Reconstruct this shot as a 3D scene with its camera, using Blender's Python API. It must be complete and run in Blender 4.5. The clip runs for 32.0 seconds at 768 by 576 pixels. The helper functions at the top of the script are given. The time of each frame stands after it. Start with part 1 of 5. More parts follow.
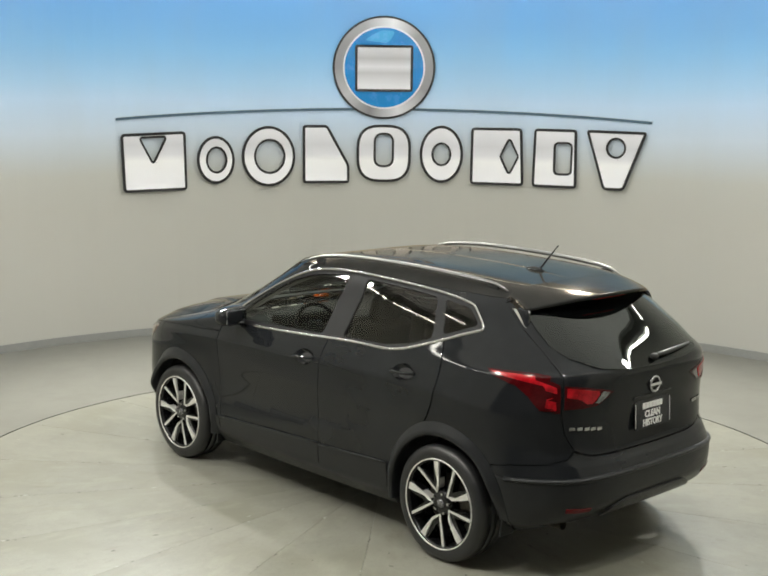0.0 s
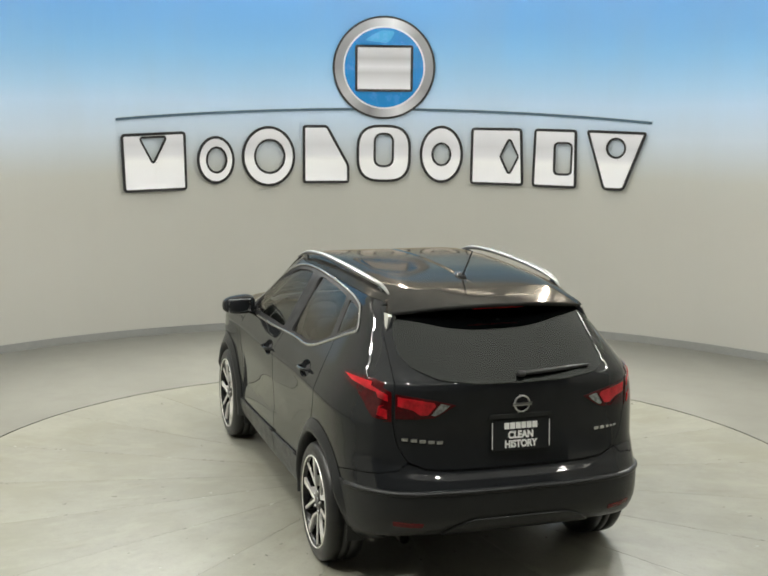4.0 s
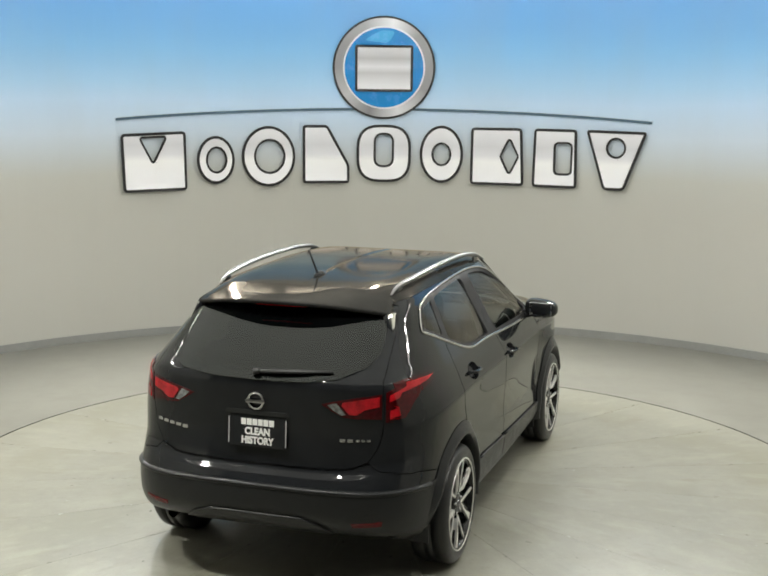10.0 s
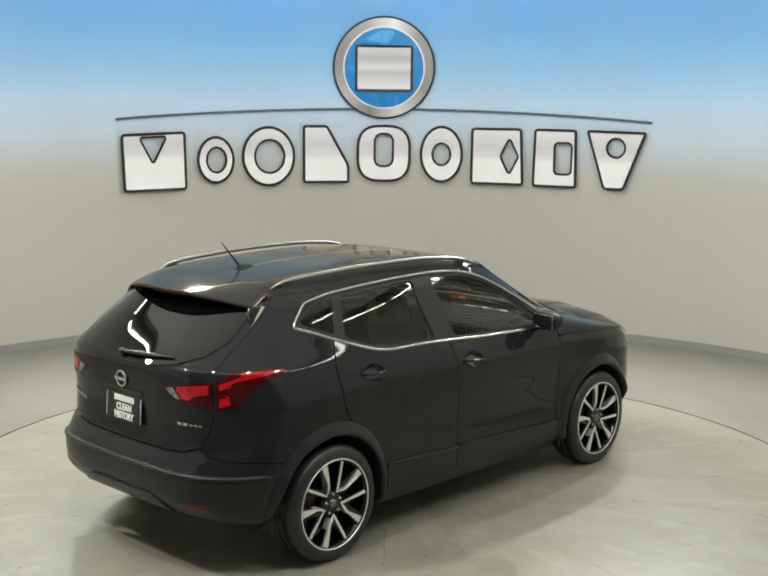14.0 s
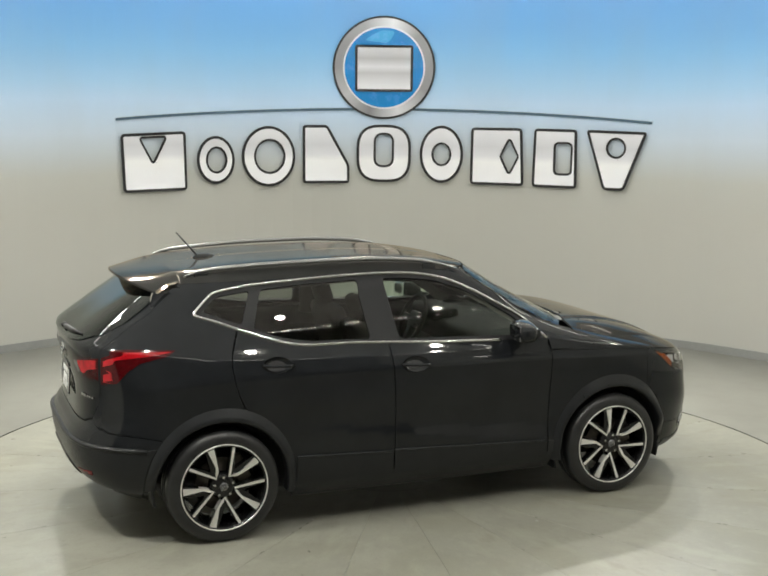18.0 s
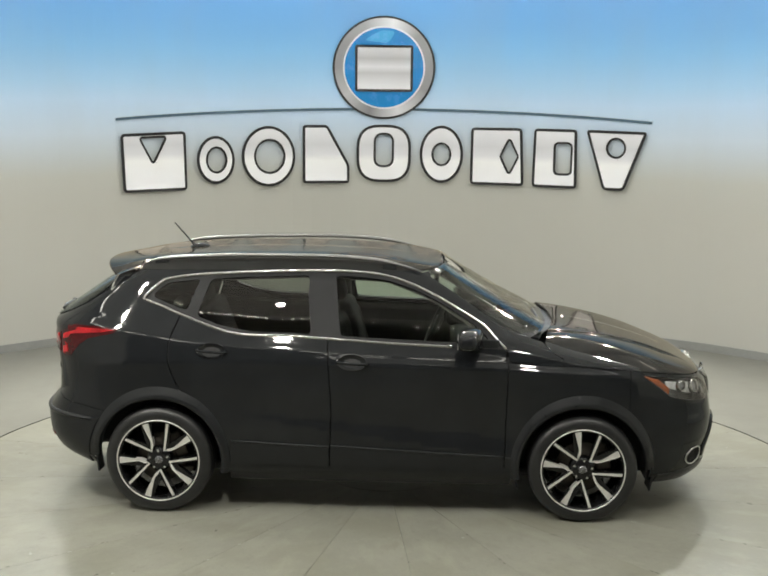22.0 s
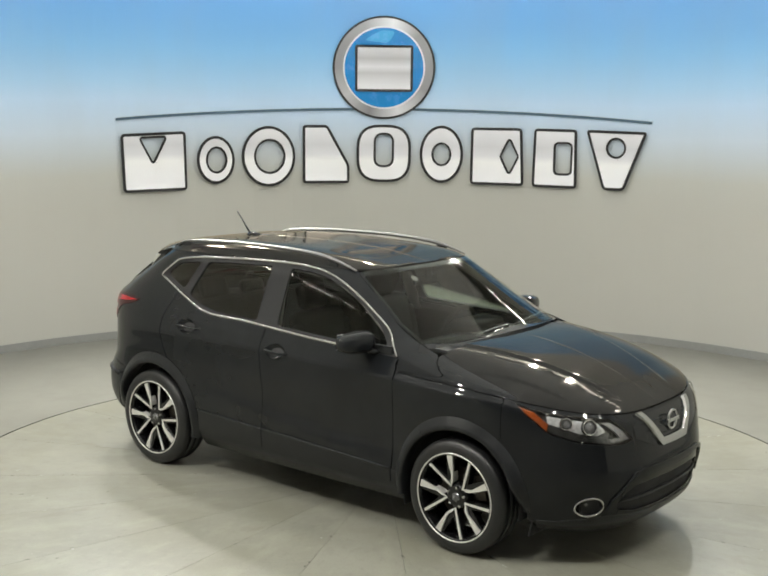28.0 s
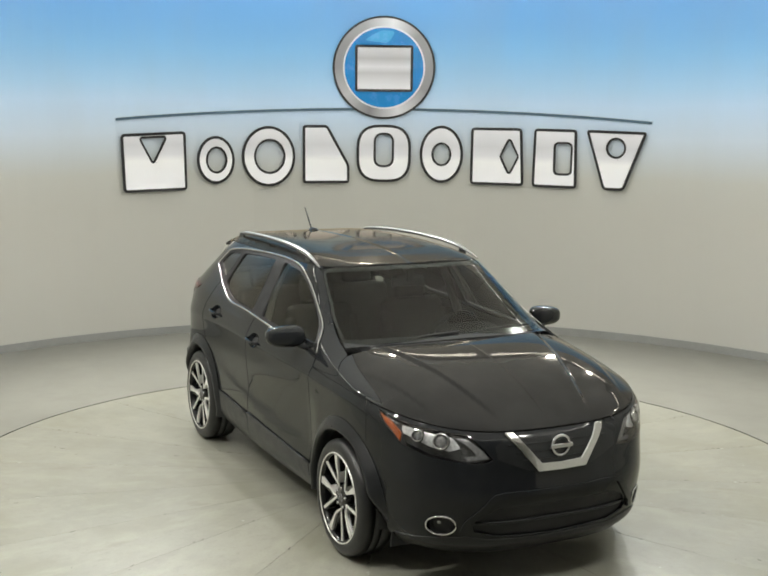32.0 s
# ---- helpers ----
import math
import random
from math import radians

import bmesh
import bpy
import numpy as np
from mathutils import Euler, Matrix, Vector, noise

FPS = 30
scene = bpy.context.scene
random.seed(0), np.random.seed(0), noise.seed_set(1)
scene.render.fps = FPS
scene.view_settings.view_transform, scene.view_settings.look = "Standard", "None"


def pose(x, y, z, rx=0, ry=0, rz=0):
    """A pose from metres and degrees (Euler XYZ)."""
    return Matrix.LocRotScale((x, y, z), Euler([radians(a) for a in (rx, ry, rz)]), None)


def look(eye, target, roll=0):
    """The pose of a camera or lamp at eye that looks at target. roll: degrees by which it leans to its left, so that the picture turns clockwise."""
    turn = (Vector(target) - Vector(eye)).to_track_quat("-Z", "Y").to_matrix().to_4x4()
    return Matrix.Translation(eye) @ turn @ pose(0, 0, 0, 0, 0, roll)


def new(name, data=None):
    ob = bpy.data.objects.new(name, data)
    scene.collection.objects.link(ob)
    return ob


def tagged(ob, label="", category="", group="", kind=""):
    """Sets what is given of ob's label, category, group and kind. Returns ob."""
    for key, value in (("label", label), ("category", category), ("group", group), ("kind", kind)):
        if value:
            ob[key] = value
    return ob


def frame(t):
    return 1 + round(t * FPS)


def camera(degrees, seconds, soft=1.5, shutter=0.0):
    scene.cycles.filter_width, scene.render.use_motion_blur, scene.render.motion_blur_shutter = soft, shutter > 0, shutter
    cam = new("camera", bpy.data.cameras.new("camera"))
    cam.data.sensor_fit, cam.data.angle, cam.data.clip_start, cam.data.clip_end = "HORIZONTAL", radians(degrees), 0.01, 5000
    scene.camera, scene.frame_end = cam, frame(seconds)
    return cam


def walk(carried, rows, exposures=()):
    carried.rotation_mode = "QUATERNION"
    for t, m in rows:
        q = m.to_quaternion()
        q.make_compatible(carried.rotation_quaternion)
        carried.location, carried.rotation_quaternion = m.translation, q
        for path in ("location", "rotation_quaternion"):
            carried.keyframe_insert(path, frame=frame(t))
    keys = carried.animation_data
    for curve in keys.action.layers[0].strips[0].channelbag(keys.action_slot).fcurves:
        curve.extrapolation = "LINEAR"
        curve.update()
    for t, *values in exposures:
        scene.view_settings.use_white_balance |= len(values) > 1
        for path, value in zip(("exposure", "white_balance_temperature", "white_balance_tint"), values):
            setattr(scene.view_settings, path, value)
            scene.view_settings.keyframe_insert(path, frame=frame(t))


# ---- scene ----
# The camera stands still; the car and the floor disc under it turn.
TURN_START, TURN_RATE = 132.92, -6.1488


def car_pose(t):
    return pose(0, 0, 0, 0, 0, TURN_START + TURN_RATE * t)


EYE = Vector((0, -8.067, 2.577))
VIEW = pose(0, 0, 0, 0, 0, 0.18) @ pose(0, 0, 0, -8.919, 0, 0)
cam = camera(35.71, 32.0, soft=1.9)
cam_pose = look(EYE, EYE + (VIEW @ Vector((0, 1, 0))), 0.619)
walk(cam, [(0, cam_pose), (32, cam_pose)])

# ---- light: a dim hall, ceiling lamps and an added glowing panel ----
world = bpy.data.worlds.new("hall_air")
world.use_nodes = True
world.node_tree.nodes["Background"].inputs[0].default_value = (0.75, 0.78, 0.70, 1)
world.node_tree.nodes["Background"].inputs[1].default_value = 0.02
scene.world = world
scene.view_settings.exposure = 0.03


def spot_lamp(name, at, target, watts, angle=120, radius=0.06, blend=0.6, colour=(1.0, 0.98, 0.90)):
    data = bpy.data.lights.new(name, "SPOT")
    data.energy, data.spot_size, data.spot_blend, data.shadow_soft_size, data.color = watts, radians(angle), blend, radius, colour
    ob = new(name, data)
    ob.matrix_world = look(at, target)
    return ob


LAMP_Z = 4.2
# a ring of tube lights and spotlights hangs over the disc
RING_R, RING_Y, TUBE_W, SPOT_W = 4.55, 0.1, 28.0, 300.0
# size and strength of the unseen fill panel added under the ceiling
PANEL_R, PANEL_W = 5.2, 0.52
TUBES = [k * 18.0 for k in range(20)]
# (bearing, distance from the middle, watts, aimed at, cone)
HUB = (0, 0, 0.2)
SPOTS = [(8, 4.3, 25, HUB, 125), (43, 4.2, 370, HUB, 125), (57, 4.2, 330, HUB, 125), (90, 4.3, 110, HUB, 125), (123, 4.2, 330, HUB, 125), (138, 4.2, 360, HUB, 125), (172, 4.3, 110, HUB, 125), (218, 4.2, 330, (-1.9, -2.2, 0), 95), (250, 3.7, 210, HUB, 125), (291, 3.7, 130, HUB, 125), (320, 4.1, 25, HUB, 125)]


# ---- materials ----
def nodes_of(name):
    m = bpy.data.materials.new(name)
    m.use_nodes = True
    nt = m.node_tree
    return m, nt, nt.nodes["Principled BSDF"]


def node(nt, kind, **inputs):
    n = nt.nodes.new(kind)
    for k, v in inputs.items():
        n.inputs[k.replace("_", " ")].default_value = v
    return n


def mix_colour(nt, fac, a, b):
    n = nt.nodes.new("ShaderNodeMix")
    n.data_type = "RGBA"
    for sock, val in ((n.inputs[0], fac), (n.inputs[6], a), (n.inputs[7], b)):
        if isinstance(val, bpy.types.NodeSocket):
            nt.links.new(val, sock)
        else:
            sock.default_value = val if isinstance(val, (int, float)) else (*val, 1)
    return n.outputs[2]


def remap(nt, value, lo, hi, a=0.0, b=1.0):
    n = nt.nodes.new("ShaderNodeMapRange")
    n.interpolation_type = "SMOOTHSTEP"
    nt.links.new(value, n.inputs[0])
    for i, v in enumerate((lo, hi, a, b)):
        n.inputs[i + 1].default_value = v
    return n.outputs[0]


def noise_of(nt, scale, detail=4.0, rough=0.55, stretch=None, coord="Object"):
    tc = nt.nodes.new("ShaderNodeTexCoord")
    src = tc.outputs[coord]
    if stretch:
        mp = nt.nodes.new("ShaderNodeMapping")
        mp.inputs["Scale"].default_value = stretch
        nt.links.new(src, mp.inputs[0])
        src = mp.outputs[0]
    n = node(nt, "ShaderNodeTexNoise", Scale=scale, Detail=detail, Roughness=rough)
    nt.links.new(src, n.inputs["Vector"])
    return n.outputs["Fac"]


def bump(nt, bsdf, height, strength, distance):
    b = node(nt, "ShaderNodeBump", Strength=strength, Distance=distance)
    nt.links.new(height, b.inputs["Height"])
    nt.links.new(b.outputs[0], bsdf.inputs["Normal"])


def surface(name, colour, rough, metal=0.0, vary=0.12, scale=9.0, coat=0.0, grain=0.0, grain_scale=300.0, spec=0.5):
    """A plain surface with two scales of unevenness: tone and gloss, and fine grain."""
    m, nt, p = nodes_of(name)
    big, fine = noise_of(nt, scale), noise_of(nt, scale * 11, 3)
    f = nt.nodes.new("ShaderNodeMath")
    f.operation = "MULTIPLY_ADD"
    nt.links.new(fine, f.inputs[0])
    f.inputs[1].default_value = 0.4
    nt.links.new(big, f.inputs[2])
    lo = [c * (1 - vary) for c in colour]
    hi = [min(1, c * (1 + vary)) for c in colour]
    nt.links.new(mix_colour(nt, remap(nt, f.outputs[0], 0.4, 1.0), lo, hi), p.inputs["Base Color"])
    nt.links.new(remap(nt, f.outputs[0], 0.4, 1.0, max(0.02, rough * 0.85), min(1, rough * 1.2)), p.inputs["Roughness"])
    p.inputs["Metallic"].default_value = metal
    p.inputs["Specular IOR Level"].default_value = spec
    p.inputs["Coat Weight"].default_value = coat
    p.inputs["Coat Roughness"].default_value = 0.03
    if grain:
        bump(nt, p, noise_of(nt, grain_scale, 2), grain, 0.002)
    return m


# The default gloss is warm, to mute the wall's blue in reflections.
def glass(name, tint, gloss_rough=0.01, ior=1.5, gloss=(1, 0.95, 0.87)):
    """Clear or tinted pane: tinted see-through body with a mirror-like surface."""
    m = bpy.data.materials.new(name)
    m.use_nodes = True
    nt = m.node_tree
    nt.nodes.remove(nt.nodes["Principled BSDF"])
    out = nt.nodes["Material Output"]
    tr = node(nt, "ShaderNodeBsdfTransparent", Color=(*tint, 1))
    gl = node(nt, "ShaderNodeBsdfGlossy", Color=(*gloss, 1), Roughness=gloss_rough)
    fr = node(nt, "ShaderNodeFresnel", IOR=ior)
    mx = nt.nodes.new("ShaderNodeMixShader")
    nt.links.new(fr.outputs[0], mx.inputs[0])
    nt.links.new(tr.outputs[0], mx.inputs[1])
    nt.links.new(gl.outputs[0], mx.inputs[2])
    nt.links.new(mx.outputs[0], out.inputs[0])
    return m


def glowing(name, colour, strength):
    m, nt, p = nodes_of(name)
    p.inputs["Base Color"].default_value = (0.8, 0.8, 0.8, 1)
    p.inputs["Emission Color"].default_value = (*colour, 1)
    p.inputs["Emission Strength"].default_value = strength
    return m


def lacquer(name, colour, gloss, rough, ior):
    """Dark car paint: a faintly metallic ground under a clear gloss, tinted warm to mute blue reflections."""
    m, nt, p = nodes_of(name)
    grain = noise_of(nt, 4.0)
    nt.links.new(mix_colour(nt, remap(nt, grain, 0.35, 0.7), [c * 0.9 for c in colour], [c * 1.1 for c in colour]), p.inputs["Base Color"])
    p.inputs["Roughness"].default_value = 0.6
    p.inputs["Specular IOR Level"].default_value = 0.0
    gl = node(nt, "ShaderNodeBsdfGlossy", Color=(*gloss, 1))
    nt.links.new(remap(nt, noise_of(nt, 30.0, 3), 0.3, 0.7, rough * 0.8, rough * 1.3), gl.inputs["Roughness"])
    fr = node(nt, "ShaderNodeFresnel", IOR=ior)
    mx = nt.nodes.new("ShaderNodeMixShader")
    for src, sock in ((fr.outputs[0], mx.inputs[0]), (p.outputs[0], mx.inputs[1]), (gl.outputs[0], mx.inputs[2]), (mx.outputs[0], nt.nodes["Material Output"].inputs[0])):
        nt.links.new(src, sock)
    return m


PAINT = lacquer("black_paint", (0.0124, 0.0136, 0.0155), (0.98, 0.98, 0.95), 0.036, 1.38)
# Body black again: base lightened as grey sheen, gloss warmed against blue reflections.
PAINT_ROOF_SHEEN = lacquer("black_paint_roof_sheen", (0.0285, 0.0288, 0.0280), (1.0, 0.88, 0.72), 0.085, 1.13)
PAINT_HOOD_SHEEN = lacquer("black_paint_hood_sheen", (0.0215, 0.0220, 0.0222), (1.0, 0.93, 0.82), 0.055, 1.20)
GLOSS_BLACK = surface("gloss_black_plastic", (0.019, 0.020, 0.021), 0.07, spec=0.35)
PILLAR_BLACK = surface("satin_black_pillar_film", (0.012, 0.012, 0.013), 0.50, spec=0.22, vary=0.15, scale=14)
PLASTIC = surface("grained_black_plastic", (0.0128, 0.0138, 0.0152), 0.32, spec=0.35, vary=0.15, scale=14, grain=0.25, grain_scale=450)
RUBBER = surface("tyre_rubber", (0.0155, 0.0158, 0.0165), 0.38, vary=0.2, scale=20, grain=0.3, grain_scale=200)
DARK = surface("unlit_underbody", (0.026, 0.026, 0.027), 0.8)
CHROME = surface("satin_chrome", (0.50, 0.50, 0.485), 0.20, 1.0, vary=0.04, scale=25)
RAIL = surface("satin_rail", (0.24, 0.24, 0.235), 0.34, 0.9, vary=0.06, scale=25)
BRIGHT = surface("bright_chrome", (0.60, 0.60, 0.60), 0.08, 1.0, vary=0.03, scale=25)
ALLOY = surface("machined_alloy", (0.80, 0.79, 0.76), 0.34, 0.55, vary=0.08, scale=40)
RIM_BLACK = surface("gloss_black_wheel_paint", (0.005, 0.005, 0.0055), 0.25, coat=0.3, spec=0.3)
STEEL = surface("brake_disc_steel", (0.08, 0.07, 0.06), 0.45, 0.8, vary=0.25, scale=30)
CAP_GREY = surface("grey_cap_metal", (0.22, 0.22, 0.23), 0.25, 0.8, vary=0.3, scale=60)
LENS_RED = surface("red_lamp_lens", (0.36, 0.005, 0.010), 0.10, vary=0.5, scale=16, coat=0.5, spec=0.3)
LENS_MID = surface("red_lamp_body", (0.048, 0.0012, 0.0022), 0.08, vary=0.3, scale=35, spec=0.35)
LENS_DIM = surface("dim_red_reflector", (0.115, 0.003, 0.005), 0.14, vary=0.3, scale=60, spec=0.3)
LENS_DEEP = surface("dark_red_lamp_lens", (0.04, 0.001, 0.002), 0.07, vary=0.3, scale=40, spec=0.35)
HEAD_BOWL = surface("faceted_reflector", (0.85, 0.85, 0.84), 0.14, 0.35, vary=0.35, scale=45, grain=0.8, grain_scale=45)
HEAD_PAN = surface("grey_lamp_housing", (0.20, 0.20, 0.20), 0.2, 0.6, vary=0.5, scale=40, grain=0.5, grain_scale=60)
TRIM_V = surface("polished_trim", (0.56, 0.56, 0.55), 0.14, 1.0, vary=0.04, scale=25)
LENS_CLEAR = surface("clear_lamp_lens", (0.34, 0.34, 0.34), 0.08, 0.5, vary=0.35, scale=60, coat=1.0)
LENS_REVERSE = surface("clear_reversing_lens", (0.24, 0.24, 0.24), 0.15, 0.5, vary=0.6, scale=50, coat=0.8)
AMBER = surface("amber_reflector", (0.30, 0.065, 0.010), 0.15, vary=0.25, scale=60, coat=0.8)
LEATHER = surface("black_leather", (0.0085, 0.0085, 0.0085), 0.65, spec=0.06, vary=0.2, scale=10, grain=0.3, grain_scale=160)
TRIM_GREY = surface("grey_cabin_trim", (0.12, 0.115, 0.105), 0.7, vary=0.1)
CLOTH_GREY = surface("light_headliner_cloth", (0.34, 0.33, 0.30), 0.9, vary=0.08)
WHITE_INK = surface("white_print", (0.80, 0.80, 0.78), 0.5, vary=0.03)
MIRROR = surface("mirror_glass", (0.75, 0.77, 0.80), 0.02, 1.0, vary=0.01)
GLASS_FRONT = glass("clear_green_glass", (0.74, 0.82, 0.75), ior=1.32)
GLASS_REAR = glass("privacy_glass", (0.52, 0.55, 0.52))
GLASS_GATE = glass("dark_rear_glass", (0.36, 0.38, 0.37), ior=1.62, gloss=(0.93, 0.97, 0.94))
GLASS_LAMP = glass("lamp_cover", (0.93, 0.94, 0.95))


# ---- helpers for parts ----
from mathutils.geometry import delaunay_2d_cdt


def mesh_part(name, verts, faces, material, parent, label="", normals=None, smooth=True, kind=""):
    me = bpy.data.meshes.new(name)
    me.from_pydata([tuple(v) for v in verts], [], [tuple(f) for f in faces])
    me.materials.append(material)
    if smooth:
        me.polygons.foreach_set("use_smooth", [True] * len(me.polygons))
    me.update()
    if normals is not None:
        me.normals_split_custom_set_from_vertices([tuple(n) for n in normals])
    ob = new(name, me)
    ob.parent = parent
    return tagged(ob, label, kind=kind)


def part(name, bm, material, parent, label="", smooth=False, kind=""):
    me = bpy.data.meshes.new(name)
    if smooth:
        for f in bm.faces:
            f.smooth = True
    bm.to_mesh(me)
    bm.free()
    me.materials.append(material)
    ob = new(name, me)
    ob.parent = parent
    return tagged(ob, label, kind=kind)


def block(size, at=(0, 0, 0), bevel=0.01, turn=None, segments=2):
    """A rounded block."""
    bm = bmesh.new()
    bmesh.ops.create_cube(bm, size=1)
    bmesh.ops.scale(bm, vec=size, verts=bm.verts)
    if bevel:
        bmesh.ops.bevel(bm, geom=bm.edges[:], offset=min(bevel, min(size) * 0.45), segments=segments, affect="EDGES", profile=0.5)
    m = Matrix.Translation(at) @ (turn or Matrix())
    bmesh.ops.transform(bm, matrix=m, verts=bm.verts)
    return bm


def join(*parts):
    out = bmesh.new()
    for bm in parts:
        me = bpy.data.meshes.new("piece")
        bm.to_mesh(me)
        bm.free()
        out.from_mesh(me)
        bpy.data.meshes.remove(me)
    return out


def lathe(profile, segments=48, axis="Y", at=(0, 0, 0), arc=None):
    """Turns (radius, depth) pairs about the axis; depth runs along it."""
    bm = bmesh.new()
    closed = arc is None
    a0, a1 = (0, 2 * math.pi) if closed else arc
    n = segments if closed else segments + 1
    rings = []
    for i in range(n):
        a = a0 + (a1 - a0) * i / segments
        c, s = math.cos(a), math.sin(a)
        ring = []
        for r, d in profile:
            p = {"Y": (r * c, d, r * s), "Z": (r * c, r * s, d), "X": (d, r * c, r * s)}[axis]
            ring.append(bm.verts.new(Vector(p) + Vector(at)))
        rings.append(ring)
    for i in range(segments):
        a, b = rings[i], rings[(i + 1) % n]
        for j in range(len(profile) - 1):
            bm.faces.new((a[j], a[j + 1], b[j + 1], b[j]))
    bmesh.ops.remove_doubles(bm, verts=bm.verts, dist=1e-5)
    bmesh.ops.recalc_face_normals(bm, faces=bm.faces)
    return bm


def tube(points, radius, sides=10, flat=1.0, closed=False, up=(0, 0, 1), caps=True):
    """A round or oval bar along points."""
    bm = bmesh.new()
    pts = [Vector(p) for p in points]
    n = len(pts)
    rings = []
    for i, p in enumerate(pts):
        a = pts[(i - 1) % n] if closed or i else p
        b = pts[(i + 1) % n] if closed or i < n - 1 else p
        d = (b - a).normalized()
        u = Vector(up).cross(d)
        u = u.normalized() if u.length > 1e-6 else Vector((1, 0, 0))
        w = d.cross(u)
        r = radius[i] if isinstance(radius, (list, tuple)) else radius
        rings.append([bm.verts.new(p + u * (r * math.cos(t)) + w * (r * flat * math.sin(t))) for t in (2 * math.pi * k / sides for k in range(sides))])
    for i in range(n if closed else n - 1):
        a, b = rings[i], rings[(i + 1) % n]
        for k in range(sides):
            bm.faces.new((a[k], a[(k + 1) % sides], b[(k + 1) % sides], b[k]))
    if caps and not closed:
        bm.faces.new(rings[0][::-1])
        bm.faces.new(rings[-1])
    bmesh.ops.recalc_face_normals(bm, faces=bm.faces)
    return bm


def spline(pts, step):
    """A smooth curve through 2D or 3D points, in steps of about that length."""
    p = np.array(pts, float)
    q = np.vstack([2 * p[0] - p[1], p, 2 * p[-1] - p[-2]])
    out = []
    for i in range(1, len(q) - 2):
        n = max(2, int(np.linalg.norm(q[i + 1] - q[i]) / step))
        for t in np.arange(n) / n:
            out.append(0.5 * (2 * q[i] + (q[i + 1] - q[i - 1]) * t + (2 * q[i - 1] - 5 * q[i] + 4 * q[i + 1] - q[i + 2]) * t**2 + (3 * q[i] - q[i - 1] - 3 * q[i + 1] + q[i + 2]) * t**3))
    return np.array(out + [p[-1]])


def polyline(pts, step):
    p = np.array(pts, float)
    out = []
    for a, b in zip(p[:-1], p[1:]):
        n = max(1, int(np.linalg.norm(b - a) / step))
        out += [a + (b - a) * k / n for k in range(n)]
    return np.array(out + [p[-1]])


def rounded(pts, radius, steps=4):
    """Closed 2D outline with its corners rounded."""
    out, n = [], len(pts)
    for i in range(n):
        a, b, c = (np.array(pts[(i + k) % n], float) for k in (-1, 0, 1))
        ra = min(radius, np.linalg.norm(a - b) * 0.45, np.linalg.norm(c - b) * 0.45)
        p, q = b + (a - b) / np.linalg.norm(a - b) * ra, b + (c - b) / np.linalg.norm(c - b) * ra
        for k in range(steps + 1):
            t = k / steps
            out.append((1 - t) ** 2 * p + 2 * t * (1 - t) * b + t * t * q)
    return np.array(out)


def monotone(xs, ys):
    """A smooth curve through the values with no overshoot."""
    xs, ys = np.array(xs, float), np.array(ys, float)
    h, d = np.diff(xs), np.diff(ys) / np.diff(xs)
    m = np.zeros(len(xs))
    m[0], m[-1] = d[0], d[-1]
    for i in range(1, len(xs) - 1):
        if d[i - 1] * d[i] > 0:
            w1, w2 = 2 * h[i] + h[i - 1], h[i] + 2 * h[i - 1]
            m[i] = (w1 + w2) / (w1 / d[i - 1] + w2 / d[i])

    def exact(x):
        x = np.clip(np.asarray(x, float), xs[0], xs[-1])
        i = np.clip(np.searchsorted(xs, x) - 1, 0, len(xs) - 2)
        t = (x - xs[i]) / h[i]
        return ys[i] * (1 + 2 * t) * (1 - t) ** 2 + m[i] * h[i] * t * (1 - t) ** 2 + ys[i + 1] * t * t * (3 - 2 * t) + m[i + 1] * h[i] * t * t * (t - 1)

    tx = np.linspace(xs[0], xs[-1], 4001)
    ty = exact(tx)
    return lambda x: np.interp(x, tx, ty)


# ---- the car's skin: level outlines from the sills (0) to the roof's edge (12) ----
# s runs from the nose's middle (0) over the front corner (1) and the rear corner (2) to the tail's middle (3).
ROWS = np.arange(13)
z_nose = monotone(ROWS, [0.20, 0.28, 0.40, 0.53, 0.64, 0.73, 0.80, 0.86, 1.10, 1.20, 1.36, 1.47, 1.53])
z_front = monotone(ROWS, [0.20, 0.30, 0.42, 0.56, 0.70, 0.84, 0.94, 1.00, 1.07, 1.20, 1.36, 1.46, 1.515])
z_back = monotone(ROWS, [0.20, 0.30, 0.42, 0.56, 0.70, 0.84, 0.96, 1.05, 1.11, 1.22, 1.36, 1.455, 1.505])
z_tail = monotone(ROWS, [0.34, 0.40, 0.48, 0.585, 0.645, 0.70, 0.84, 1.00, 1.14, 1.22, 1.34, 1.43, 1.485])
x_nose = monotone(ROWS, [2.12, 2.190, 2.214, 2.236, 2.222, 2.206, 2.183, 2.135, 1.35, 1.01, 0.73, 0.535, 0.43])
x_tail = monotone(ROWS, [-2.03, -2.10, -2.14, -2.15, -2.125, -2.085, -2.08, -2.10, -2.115, -2.03, -1.86, -1.73, -1.65])
half_width = monotone(ROWS, [0.80, 0.872, 0.888, 0.892, 0.893, 0.898, 0.897, 0.872, 0.838, 0.772, 0.690, 0.640, 0.598])
x_front_bend = monotone(ROWS, [1.1, 1.1, 1.1, 1.1, 1.1, 1.1, 1.1, 1.1, 0.75, 0.30, 0.05, -0.10, -0.20])
n_front = monotone(ROWS, [3, 3, 3, 3, 3, 3, 3, 3, 3, 3.4, 4, 4.5, 5])
